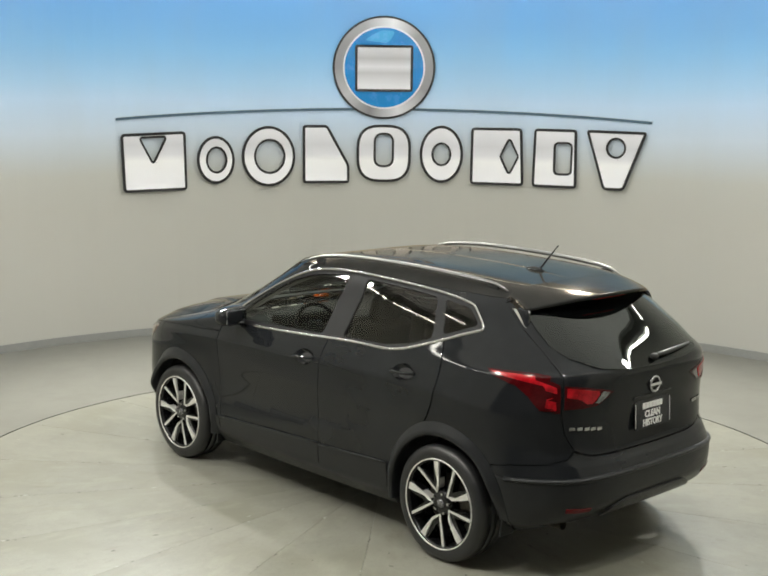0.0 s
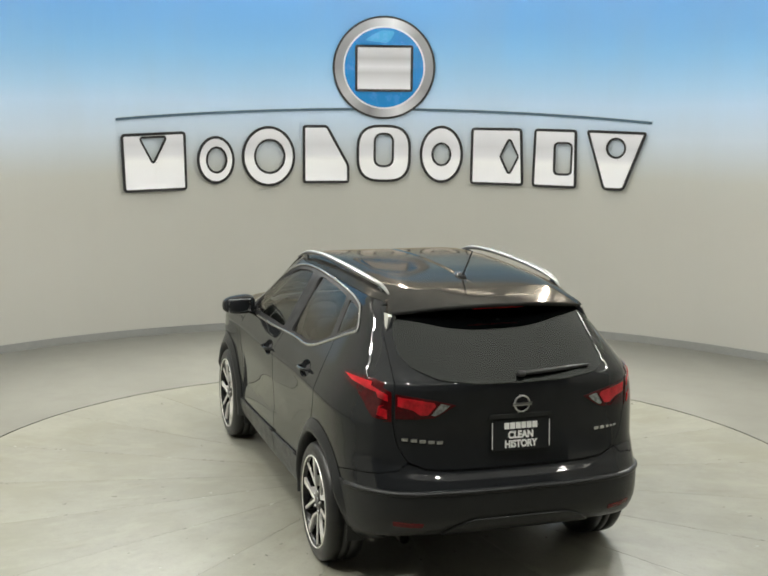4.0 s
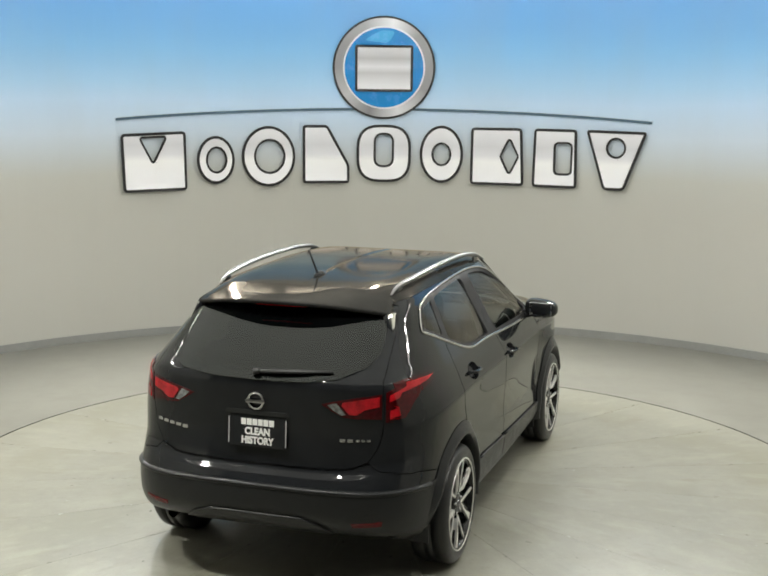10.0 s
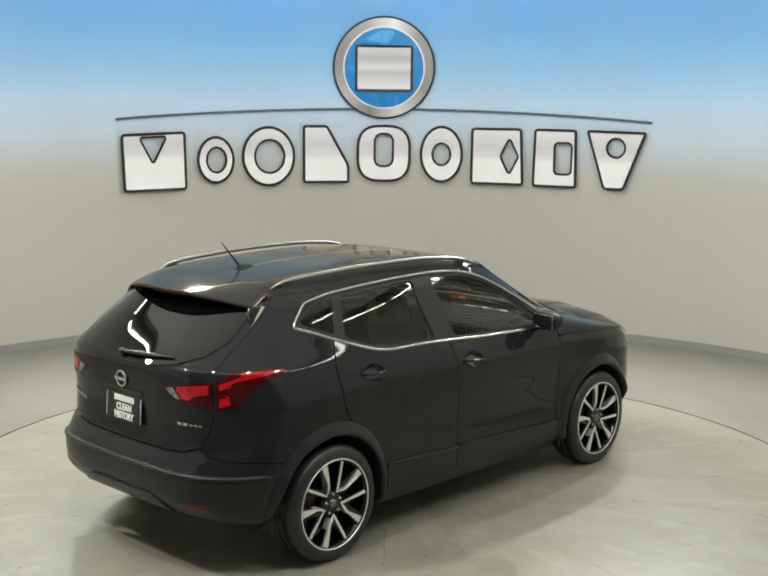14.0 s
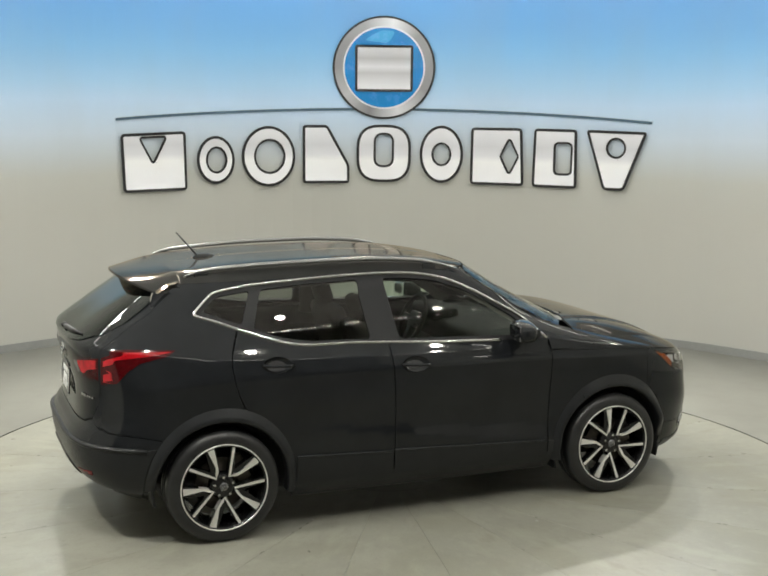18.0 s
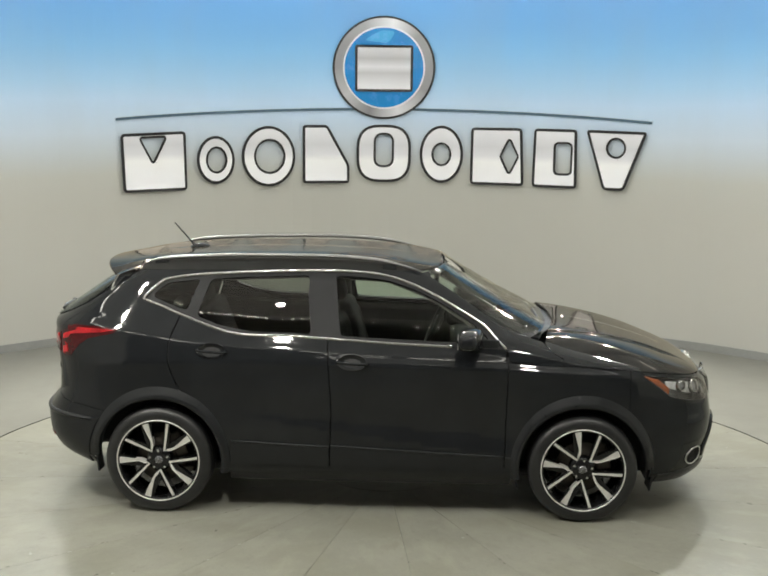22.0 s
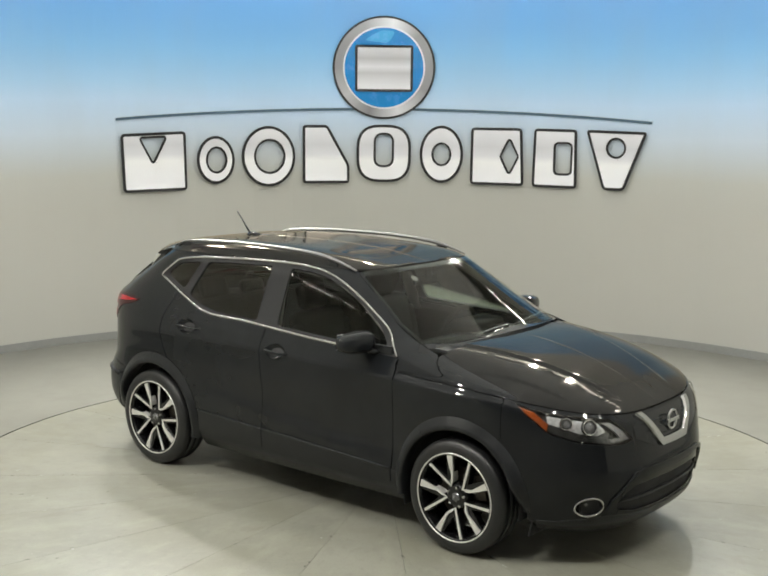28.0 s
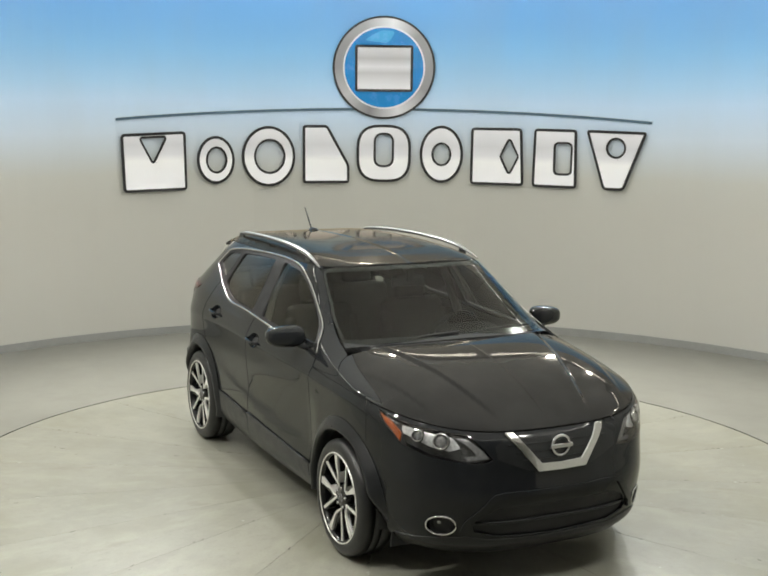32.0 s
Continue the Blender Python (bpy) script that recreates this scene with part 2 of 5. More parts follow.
n_back = monotone(ROWS, [4.0, 4.2, 4.2, 4.1, 3.9, 3.8, 3.8, 3.8, 3.8, 3.9, 4, 4, 4])
BACK_BEND = -1.1


def smooth(x, a, b):
    t = np.clip((np.asarray(x, float) - a) / (b - a), 0, 1)
    return t * t * (3 - 2 * t)


def skin(s, v):
    s, v = np.asarray(s, float), np.asarray(v, float)
    zs = [f(v) for f in (z_nose, z_front, z_back, z_tail)]
    a, b = smooth(s, 0, 1.25), smooth(s, 1.75, 3)
    mid = zs[1] + (zs[2] - zs[1]) * smooth(s, 0.9, 2.1)
    z = zs[0] * (1 - a) + mid * a
    z = z * (1 - b) + zs[3] * b
    w = half_width(v)
    xf, xn, xt = x_front_bend(v), x_nose(v), x_tail(v)
    f = np.clip(s, 0, 1) * math.pi / 2
    r = np.clip(3 - s, 0, 1) * math.pi / 2
    x = np.where(s < 1, xf + (xn - xf) * np.abs(np.cos(f)) ** (2 / n_front(v)), np.where(s > 2, BACK_BEND + (xt - BACK_BEND) * np.abs(np.cos(r)) ** (2 / n_back(v)), xf + (BACK_BEND - xf) * (s - 1)))
    y = w * np.where(s < 1, np.abs(np.sin(f)) ** (2 / n_front(v)), np.where(s > 2, np.abs(np.sin(r)) ** (2 / n_back(v)), 1.0))
    # slight barrel in plan, and the scooped lower doors
    y = y * (1 - 0.012 * np.sin(np.clip(x / 1.1, -1, 1) * math.pi / 2) ** 2)
    wide = 0.50 + 0.45 * np.clip(x, -0.6, 0.8)
    q = (v - 2.70 + 0.985 * x) / wide
    y = y - 0.021 * wide * np.where(q < 1, np.clip(q, 0, 1), 1 - smooth(q, 1, 5)) * smooth(x, -0.95, -0.45) * (1 - smooth(x, 0.80, 1.0))
    # a fine shoulder crease along the side
    d = np.sqrt((v - 6.25) ** 2 + 0.004)
    y = y + 0.008 * np.exp(-d / 0.45) * smooth(s, 0.75, 1.0) * (1 - smooth(s, 2.15, 2.4))
    return np.stack([x, y, z], -1)


def skin_normal(s, v):
    e = 1e-3
    s = np.clip(s, 2e-3, 3 - 2e-3)
    v = np.clip(v, 2e-3, 12 - 2e-3)
    n = np.cross(skin(s + e, v) - skin(s - e, v), skin(s, v + e) - skin(s, v - e))
    n /= np.linalg.norm(n, axis=-1, keepdims=True) + 1e-12
    return n


GS, GV = np.meshgrid(np.linspace(0, 3, 181), np.linspace(0, 12, 121), indexing="ij")
GP = skin(GS, GV)


def on_skin(pts):
    """(s, v) of places given as ('x', value, height), ('y', value, height, 'nose' or 'tail') or ('s', s, v)."""
    n = len(pts)
    s, v = np.zeros(n), np.zeros(n)
    k, lo, hi, t = np.zeros(n, int), np.zeros(n), np.full(n, 3.0), np.zeros((n, 2))
    free = np.array([p[0] != "s" for p in pts])
    for i, p in enumerate(pts):
        if p[0] == "s":
            s[i], v[i] = p[1], p[2]
            continue
        t[i] = p[1], p[2]
        a, b = 0, 181
        if p[0] == "y":
            k[i] = 1
            a, b = (0, 61) if p[3] == "nose" else (120, 181)
            lo[i], hi[i] = (0, 1) if p[3] == "nose" else (2, 3)
        g = GP[a:b]
        cost = (g[..., k[i]] - p[1]) ** 2 + (g[..., 2] - p[2]) ** 2 + 1e-4 * ((GV[a:b] > 8) & (GS[a:b] < 0.6) & (p[2] < 1.05))
        j = np.unravel_index(np.argmin(cost), cost.shape)
        s[i], v[i] = GS[a:b][j], GV[a:b][j]
    row = np.arange(n)
    for _ in range(7):
        e = 1e-4
        P = skin(np.concatenate([s, s + e, s - e, s, s]), np.concatenate([v, v, v, v + e, v - e])).reshape(5, n, 3)
        Q = np.stack([P[:, row, k], P[:, :, 2]], -1)
        f = Q[0] - t
        js, jv = (Q[1] - Q[2]) / (2 * e), (Q[3] - Q[4]) / (2 * e)
        det = js[:, 0] * jv[:, 1] - js[:, 1] * jv[:, 0]
        ok = free & (np.abs(det) > 1e-9)
        d = np.where(ok, det, 1)
        ds = np.where(ok, -(f[:, 0] * jv[:, 1] - f[:, 1] * jv[:, 0]) / d, 0)
        dv = np.where(ok, -(js[:, 0] * f[:, 1] - js[:, 1] * f[:, 0]) / d, 0)
        s = np.where(ok, np.clip(s + np.clip(ds, -0.05, 0.05), lo, hi), s)
        v = np.where(ok, np.clip(v + np.clip(dv, -0.2, 0.2), 0, 12), v)
    return np.stack([s, v], 1)


def side_y(x, z):
    return float(skin(*on_skin([("x", x, z)])[0])[1])


def inside(poly, pts):
    px, py = pts[:, 0], pts[:, 1]
    hit = np.zeros(len(pts), bool)
    j = len(poly) - 1
    for i in range(len(poly)):
        (xi, yi), (xj, yj) = poly[i], poly[j]
        c = ((yi > py) != (yj > py)) & (px < (xj - xi) * (py - yi) / (yj - yi + 1e-15) + xi)
        hit ^= c
        j = i
    return hit


def fill(outline, holes=(), step=0.03, seed=3):
    """Triangles that fill a flat outline with holes: points, faces, and the loops of its edges."""
    loops = [np.asarray(outline, float), *[np.asarray(h, float) for h in holes]]
    pts = np.vstack(loops)
    edges, base = [], 0
    for l in loops:
        edges += [(base + i, base + (i + 1) % len(l)) for i in range(len(l))]
        base += len(l)
    lo, hi = loops[0].min(0), loops[0].max(0)
    gx, gy = np.meshgrid(np.arange(lo[0] + step / 2, hi[0], step), np.arange(lo[1] + step / 2, hi[1], step * 0.9), indexing="ij")
    gx = gx + (np.arange(gx.shape[1]) % 2)[None, :] * step / 2
    grid = np.stack([gx.ravel(), gy.ravel()], 1)
    keep = inside(loops[0], grid)
    for h in loops[1:]:
        keep &= ~inside(h, grid)
    grid = grid[keep]
    if len(grid):
        near = np.concatenate([((grid[i:i + 400, None, :] - pts[None]) ** 2).sum(-1).min(1) for i in range(0, len(grid), 400)])
        grid = grid[near > (step * 0.55) ** 2]
    allp = np.vstack([pts, grid]) if len(grid) else pts
    v, e, f, ov, oe, of = delaunay_2d_cdt([Vector(p) for p in allp], edges, [], 0, 1e-6)
    v = np.array([tuple(p) for p in v])
    f = [t for t in f if len(t) == 3]
    cen = v[np.array(f)].mean(1)
    ok = inside(loops[0], cen)
    for h in loops[1:]:
        ok &= ~inside(h, cen)
    faces = [list(t) for t, k in zip(f, ok) if k]
    return v, faces


def inset(loop, d):
    """The outline drawn in by d."""
    p = np.asarray(loop, float)
    keep = np.linalg.norm(p - np.roll(p, 1, 0), axis=1) > 1e-6
    p = p[keep]
    area = np.sum(p[:, 0] * np.roll(p[:, 1], -1) - np.roll(p[:, 0], -1) * p[:, 1])
    e = np.roll(p, -1, 0) - p
    n = np.stack([-e[:, 1], e[:, 0]], 1) / (np.linalg.norm(e, axis=1, keepdims=True) + 1e-12) * np.sign(area)
    m = n + np.roll(n, 1, 0)
    m /= np.maximum(np.linalg.norm(m, axis=1, keepdims=True), 0.7)
    return p + m * d


def solid_sheet(name, P, N, faces, material, parent, label="", thick=0.012, mirror=False, both=False, lip=True):
    """A panel with a turned-in edge. N: outward. mirror: the other side of the car; both: over the middle."""
    P, N = np.array(P, float), np.array(N, float)
    used = sorted({i for f in faces for i in f})
    ix = {i: k for k, i in enumerate(used)}
    P, N, F = P[used], N[used], [[ix[i] for i in f] for f in faces]
    fixed = []
    for f in F:
        a, b, c = P[f[0]], P[f[1]], P[f[2]]
        fixed.append(f if np.dot(np.cross(b - a, c - a), N[f].mean(0)) > 0 else f[::-1])
    F = fixed
    seen = {}
    for f in F:
        for a, b in zip(f, f[1:] + f[:1]):
            seen[(a, b)] = True
    rim = [(a, b) for (a, b) in seen if (b, a) not in seen]
    V, NN, FF = list(P), list(N), list(F)
    if lip and thick:
        for a, b in rim:
            if both and abs(P[a][1]) < 1e-4 and abs(P[b][1]) < 1e-4:
                continue
            d = P[b] - P[a]
            o = np.cross(d, N[a])
            o /= np.linalg.norm(o) + 1e-12
            k = len(V)
            V += [P[a], P[b], P[b] - N[b] * thick, P[a] - N[a] * thick]
            NN += [(o + N[a]) / 1.41, (o + N[b]) / 1.41, o, o]
            FF.append([k, k + 3, k + 2, k + 1])
    V, NN = np.array(V), np.array(NN)
    flip = np.array([1, -1, 1])
    if mirror:
        V, NN, FF = V * flip, NN * flip, [f[::-1] for f in FF]
    if both:
        k = len(V)
        FF = FF + [[i + k for i in f[::-1]] for f in FF]
        V, NN = np.vstack([V, V * flip]), np.vstack([NN, NN * flip])
    return mesh_part(name, V, FF, material, parent, label, NN)


SU, SV = 1.7, 0.11


def panel(name, outline, material, parent, label="", holes=(), step=0.028, proud=0.0, thick=0.012, both=False, mirror=False, gap=0.0, even=None):
    """A panel of the skin inside an outline of on_skin() places, or of (s, v) pairs."""
    def flat(o):
        q = on_skin(o) * (SU, SV)
        q = inset(q, gap)
        if both:
            q[q[:, 0] < 0.006, 0] = 0
            q[q[:, 0] > 3 * SU - 0.006, 0] = 3 * SU
        return q
    v, f = fill(flat(outline), [inset(on_skin(h) * (SU, SV), 0) for h in holes], step)
    s, r = np.clip(v[:, 0] / SU, 0, 3), np.clip(v[:, 1] / SV, 0, 12)
    P, N = skin(s, r), skin_normal(s, r)
    if both:
        mid = (s < 1e-6) | (s > 3 - 1e-6)
        P[mid, 1], N[mid, 1] = 0, 0
        N /= np.linalg.norm(N, axis=1, keepdims=True)
    if even is not None:
        # a pane is one even curve: its offset across is a low polynomial of the other two ways
        a, b = [k for k in range(3) if k != even]
        u, w = P[:, a] - P[:, a].mean(), P[:, b] - P[:, b].mean()
        basis = [np.ones_like(u), u, w, u * u, u * w, w * w] if even == 1 else [np.ones_like(u), w, u * u, w * w, u * u * w, u**4]
        if even == 0:
            u = P[:, 1]
            basis = [np.ones_like(u), w, u * u, w * w, u * u * w, u**4]
        k = np.linalg.lstsq(np.stack(basis, 1), P[:, even], rcond=None)[0]
        if even == 1:
            # side panes belly out a little
            bent = (min(k[3], -0.06), k[4], min(k[5], -0.36))
            rest = P[:, 1] - (bent[0] * u * u + bent[1] * u * w + bent[2] * w * w)
            k = np.append(np.linalg.lstsq(np.stack(basis[:3], 1), rest, rcond=None)[0], bent)
        du = k[1] + 2 * k[3] * u + k[4] * w if even == 1 else 2 * k[2] * u + 2 * k[4] * u * w + 4 * k[5] * u**3
        dw = k[2] + k[4] * u + 2 * k[5] * w if even == 1 else k[1] + 2 * k[3] * w + k[4] * u * u
        P[:, even] = np.stack(basis, 1) @ k
        M = np.zeros_like(P)
        M[:, even], M[:, a], M[:, b] = 1, -du, -dw
        M *= np.sign((M * N).sum(1, keepdims=True))
        N = M / np.linalg.norm(M, axis=1, keepdims=True)
    P = P + N * proud
    return solid_sheet(name, P, N, f, material, parent, label, thick, mirror, both)


def X(pts, step=0.03, curved=False):
    return [("x", float(a), float(b)) for a, b in (spline(pts, step) if curved else polyline(pts, step))]


def Y(pts, end, step=0.03, curved=False):
    return [("y", float(a), float(b), end) for a, b in (spline(pts, step) if curved else polyline(pts, step))]


def S(pts, step=0.03):
    return [("s", float(a) / SU, float(b) / SV) for a, b in polyline(np.array(pts) * (SU, SV), step)]


def arc(cx, cz, r, a0, a1, n=24):
    return [("x", cx + r * math.cos(radians(a0 + (a1 - a0) * i / n)), cz + r * math.sin(radians(a0 + (a1 - a0) * i / n))) for i in range(n + 1)]


def place(kind, a, z, end="nose", proud=0.0, sy=1):
    s, v = on_skin([(kind, a, z, end)])[0]
    p, n = skin(s, v), skin_normal(s, v)
    return Vector((p + n * proud) * (1, sy, 1)), Vector(n * (1, sy, 1))


AXLE, HUB_Z, TYRE_R = 1.323, 0.336, 0.337
SIDES = ((False, 1), (True, -1))


# ---- the car ----
car = new("compact_suv")
tagged(car, "glossy black compact SUV with chrome trim on a turning disc", "car")

# outlines on the side, in (length, height)
DLO_TOP = [(0.835, 1.075), (0.789, 1.115), (0.701, 1.199), (0.55, 1.290), (0.398, 1.373), (0.245, 1.442), (0.09, 1.487), (-0.096, 1.507), (-0.36, 1.510), (-0.777, 1.495), (-1.10, 1.475), (-1.29, 1.450)]
DLO_REAR = [(-1.29, 1.450), (-1.335, 1.432), (-1.379, 1.396), (-1.440, 1.340), (-1.435, 1.322)]
DLO_BOTTOM = [(-1.435, 1.322), (-1.313, 1.283), (-1.203, 1.242), (-0.969, 1.164), (-0.860, 1.140), (-0.754, 1.130), (-0.512, 1.128), (-0.285, 1.118), (0.094, 1.098), (0.502, 1.083), (0.835, 1.075)]


def below(pts, a, b):
    return [p for p in pts if min(a, b) <= p[0] <= max(a, b)]


BELT_REAR = [(-1.203, 1.242), (-0.969, 1.164), (-0.860, 1.140), (-0.754, 1.130), (-0.512, 1.128), (-0.268, 1.118)]
BELT_FRONT = [(-0.268, 1.118), (0.094, 1.098), (0.502, 1.083), (0.845, 1.075)]
SEAM_B = [(-0.268, 1.118), (-0.240, 0.70), (-0.245, 0.49), (-0.250, 0.335)]
SEAM_F = [(0.835, 0.335), (0.842, 0.62), (0.850, 0.94), (0.845, 1.075)]
SEAM_R = [(-1.180, 0.762), (-1.225, 0.86), (-1.258, 0.98), (-1.258, 1.09), (-1.203, 1.242)]
R_ARCH = 0.43
GATE_SEAM = [(0.575, 1.475), (0.612, 1.37), (0.632, 1.27), (0.655, 1.12), (0.662, 0.96), (0.640, 0.83), (0.590, 0.745), (0.50, 0.71), (0.38, 0.702), (0.0, 0.698)]
HEAD = Y([(0.392, 0.735), (0.42, 0.775), (0.462, 0.822), (0.507, 0.858), (0.614, 0.876), (0.71, 0.889)], "nose", 0.02) + X([(1.83, 0.905), (1.746, 0.918), (1.665, 0.938)], 0.02) + X([(1.73, 0.885), (1.80, 0.832), (1.865, 0.782)], 0.02) + Y([(0.70, 0.745), (0.60, 0.728), (0.50, 0.716), (0.43, 0.720)], "nose", 0.02)
FOG_C = (0.627, 0.374)


def fog_ring(r):
    return [("y", FOG_C[0] + r * 1.05 * math.cos(a), FOG_C[1] + r * 0.92 * math.sin(a), "nose") for a in np.linspace(0, 2 * math.pi, 24, endpoint=False)]


# dark inner shell behind all seams
def inner_shell():
    ss, vv = np.meshgrid(np.linspace(0, 3, 121), np.linspace(0, 12, 61), indexing="ij")
    P = skin(ss, vv) - skin_normal(ss, vv) * 0.022
    P[..., 1] = np.maximum(P[..., 1], 0)
    faces = []
    for i in range(120):
        for j in range(60):
            c = P[i:i + 2, j:j + 2].reshape(-1, 3).mean(0)
            glass_zone = vv[i, j] >= 7.9
            arch = any((c[0] - sx * AXLE) ** 2 + (c[2] - HUB_Z) ** 2 < 0.46**2 for sx in (-1, 1)) and c[1] > 0.5
            lamp = ss[i, j] < 0.9 and 4.6 < vv[i, j] < 7
            if glass_zone or arch or lamp or vv[i, j] > 6.9 and ss[i, j] < 1.05:
                continue
            a = i * 61 + j
            faces.append((a, a + 1, a + 62, a + 61))
    V = P.reshape(-1, 3)
    k = len(V)
    V2 = np.vstack([V, V * (1, -1, 1)])
    F2 = faces + [tuple(q + k for q in f[::-1]) for f in faces]
    return mesh_part("inner_shell", V2, F2, DARK, car)


inner_shell()

# floor pan and wheel housings
part("floor_pan", join(block((3.3, 1.36, 0.06), (0, 0, 0.25), 0.02), block((1.75, 1.60, 0.07), (0, 0, 0.24), 0.02), block((0.7, 1.0, 0.12), (1.72, 0, 0.27), 0.03), block((0.5, 1.0, 0.10), (-1.74, 0, 0.37), 0.03)), DARK, car)
for sx in (-1, 1):
    for mir, sy in SIDES:
        bm = lathe([(0.40, 0.065), (0.40, 0.32), (0.02, 0.33)], 40, "Y", (sx * AXLE, 0.56, HUB_Z), arc=(radians(-10), radians(190 if sx > 0 else 172)))
        for v in bm.verts:
            v.co.y = sy * (1.46 - v.co.y)
        part("wheel_housing", bm, DARK, car, smooth=True)

def cup_ring(hx, hz, k=1.0, n=28):
    return [("x", hx + 0.088 * k * math.cos(a), hz + 0.046 * k * math.sin(a)) for a in np.linspace(0, 2 * math.pi, n, endpoint=False)]


def bowl(door, hx, hz, mir, n=28):
    """The hollow behind a door handle."""
    rings = (1.03, 0.9, 0.7, 0.45, 0.2)
    sv_ = on_skin([p for k in rings for p in cup_ring(hx, hz, k, n)])
    depth = np.repeat([-0.002, 0.010, 0.021, 0.028, 0.030], n)
    P = skin(sv_[:, 0], sv_[:, 1]) - skin_normal(sv_[:, 0], sv_[:, 1]) * depth[:, None]
    F = [(k * n + i, k * n + (i + 1) % n, (k + 1) * n + (i + 1) % n, (k + 1) * n + i) for k in range(4) for i in range(n)] + [tuple(4 * n + i for i in range(n))]
    if mir:
        P, F = P * (1, -1, 1), [f[::-1] for f in F]
    return mesh_part("handle_recess", P, [f[::-1] for f in F], PAINT, door)


FRONT_HANDLE, REAR_HANDLE = (-0.108, 0.985), (-0.985, 1.035)
INTAKE = Y([(0.0, 0.475), (0.25, 0.479), (0.37, 0.472), (0.44, 0.438), (0.492, 0.385), (0.475, 0.345), (0.36, 0.316), (0.0, 0.300)], "nose", 0.03)
# front and rear bumper, doors, body sides
front_bumper = panel("front_bumper", Y([(0.0, 0.205), (0.30, 0.205), (0.55, 0.21)], "nose") + X([(2.0, 0.215), (1.86, 0.225), (1.74, 0.245)]) + arc(AXLE, HUB_Z, R_ARCH, -10, 52, 16) + X([(1.60, 0.72), (1.60, 0.95)]) + S([(0.78, 6.97), (0.5, 6.97), (0.25, 6.97), (0.0, 6.97)]) + S([(0, 6.9), (0, 2.70)]) + INTAKE + S([(0, 1.05), (0, 0.05)]), PAINT, car, "glossy black front bumper with lower grille", holes=[HEAD, fog_ring(0.060)], both=True, gap=0.002)
for mir, sy in SIDES:
    panel("fender", arc(AXLE, HUB_Z, R_ARCH, 53, 172, 30) + X([(0.893, 0.37), (0.842, 0.37)]) + X([(0.842, 0.40), (0.842, 0.62), (0.850, 0.94)]) + S([(1.11, 6.97), (0.95, 6.97), (0.79, 6.97)]) + X([(1.60, 0.94), (1.60, 0.70)]), PAINT, car, mirror=mir, gap=0.002)
    fd = panel("front_door", X(BELT_FRONT) + X(SEAM_F[::-1]) + X([(0.835, 0.335), (-0.250, 0.335)]) + X(SEAM_B[::-1]), PAINT, car, "glossy black front door", holes=[cup_ring(FRONT_HANDLE[0] - 0.004, FRONT_HANDLE[1] - 0.002)], mirror=mir, gap=0.0028)
    rd = panel("rear_door", X(BELT_REAR[::-1]) + X(SEAM_R[::-1], curved=True) + arc(-AXLE, HUB_Z, R_ARCH + 0.01, 71, 2, 18) + X([(-0.885, 0.335), (-0.250, 0.335)]) + X(SEAM_B[::-1]), PAINT, car, "glossy black rear door", holes=[cup_ring(REAR_HANDLE[0] - 0.004, REAR_HANDLE[1] - 0.002)], mirror=mir, gap=0.0028)
    panel("body_side", S([(0.640, 8.2), (0.642, 9.0), (0.650, 10.5), (0.655, 11.97)]) + S([(0.9, 11.97), (1.5, 11.97), (2.2, 11.97), (2.40, 11.97)]) + Y(GATE_SEAM[:7], "tail", curved=True) + Y([(0.64, 0.70), (0.72, 0.69)], "tail") + X([(-1.98, 0.685), (-1.80, 0.665), (-1.66, 0.64)]) + arc(-AXLE, HUB_Z, R_ARCH, 128, 71, 18) + X(SEAM_R, curved=True) + X(DLO_BOTTOM[:3][::-1]) + X(DLO_REAR[::-1]) + X(DLO_TOP[::-1]) + X([(0.845, 1.07), (0.857, 1.005)]) + S([(1.03, 7.16), (0.85, 7.71), (0.66, 8.13)]), PAINT, car, "glossy black body side with roof pillars and rear quarter", mirror=mir, gap=0.0005)
    # black window surround, panes, chrome trim
    panes = [[(-0.19, 1.135), (0.66, 1.106), (0.735, 1.13), (0.62, 1.228), (0.45, 1.327), (0.28, 1.408), (0.1, 1.464), (-0.08, 1.484), (-0.235, 1.487)],
             [(-0.375, 1.142), (-0.52, 1.150), (-0.75, 1.152), (-0.95, 1.185), (-1.10, 1.237), (-1.025, 1.455), (-0.77, 1.472), (-0.40, 1.486)],
             [(-1.165, 1.264), (-1.29, 1.307), (-1.395, 1.347), (-1.305, 1.425), (-1.09, 1.452)]]
    loops = [X(list(rounded(p, 0.03)) , 9) for p in panes]
    surround = panel("window_surround", X(DLO_TOP) + X(DLO_REAR)[1:] + X(DLO_BOTTOM)[1:-1], PILLAR_BLACK, car, "satin black window frames and pillars", holes=loops, proud=-0.004, thick=0.02, mirror=mir)
    for lp, mat, lab in zip(loops, (GLASS_FRONT, GLASS_REAR, GLASS_REAR), ("clear front side window", "tinted rear side window", "small tinted quarter window")):
        g = panel("side_window", lp, mat, surround, lab, proud=-0.009, thick=0, mirror=mir, even=1)
        g.visible_shadow = False
    for pts, nm in ((DLO_BOTTOM[:-1], "lower"), (DLO_TOP[:-1] + DLO_REAR, "upper")):
        path = [p for p in X(pts, 0.03, True)]
        sv_ = on_skin(path)
        p3 = skin(sv_[:, 0], sv_[:, 1]) + skin_normal(sv_[:, 0], sv_[:, 1]) * 0.003
        p3[:, 1] *= sy
        part("window_trim", tube(p3, 0.0090, 8, 0.55, up=(0, 1, 0)), CHROME, car, "satin chrome window trim strip", smooth=True)
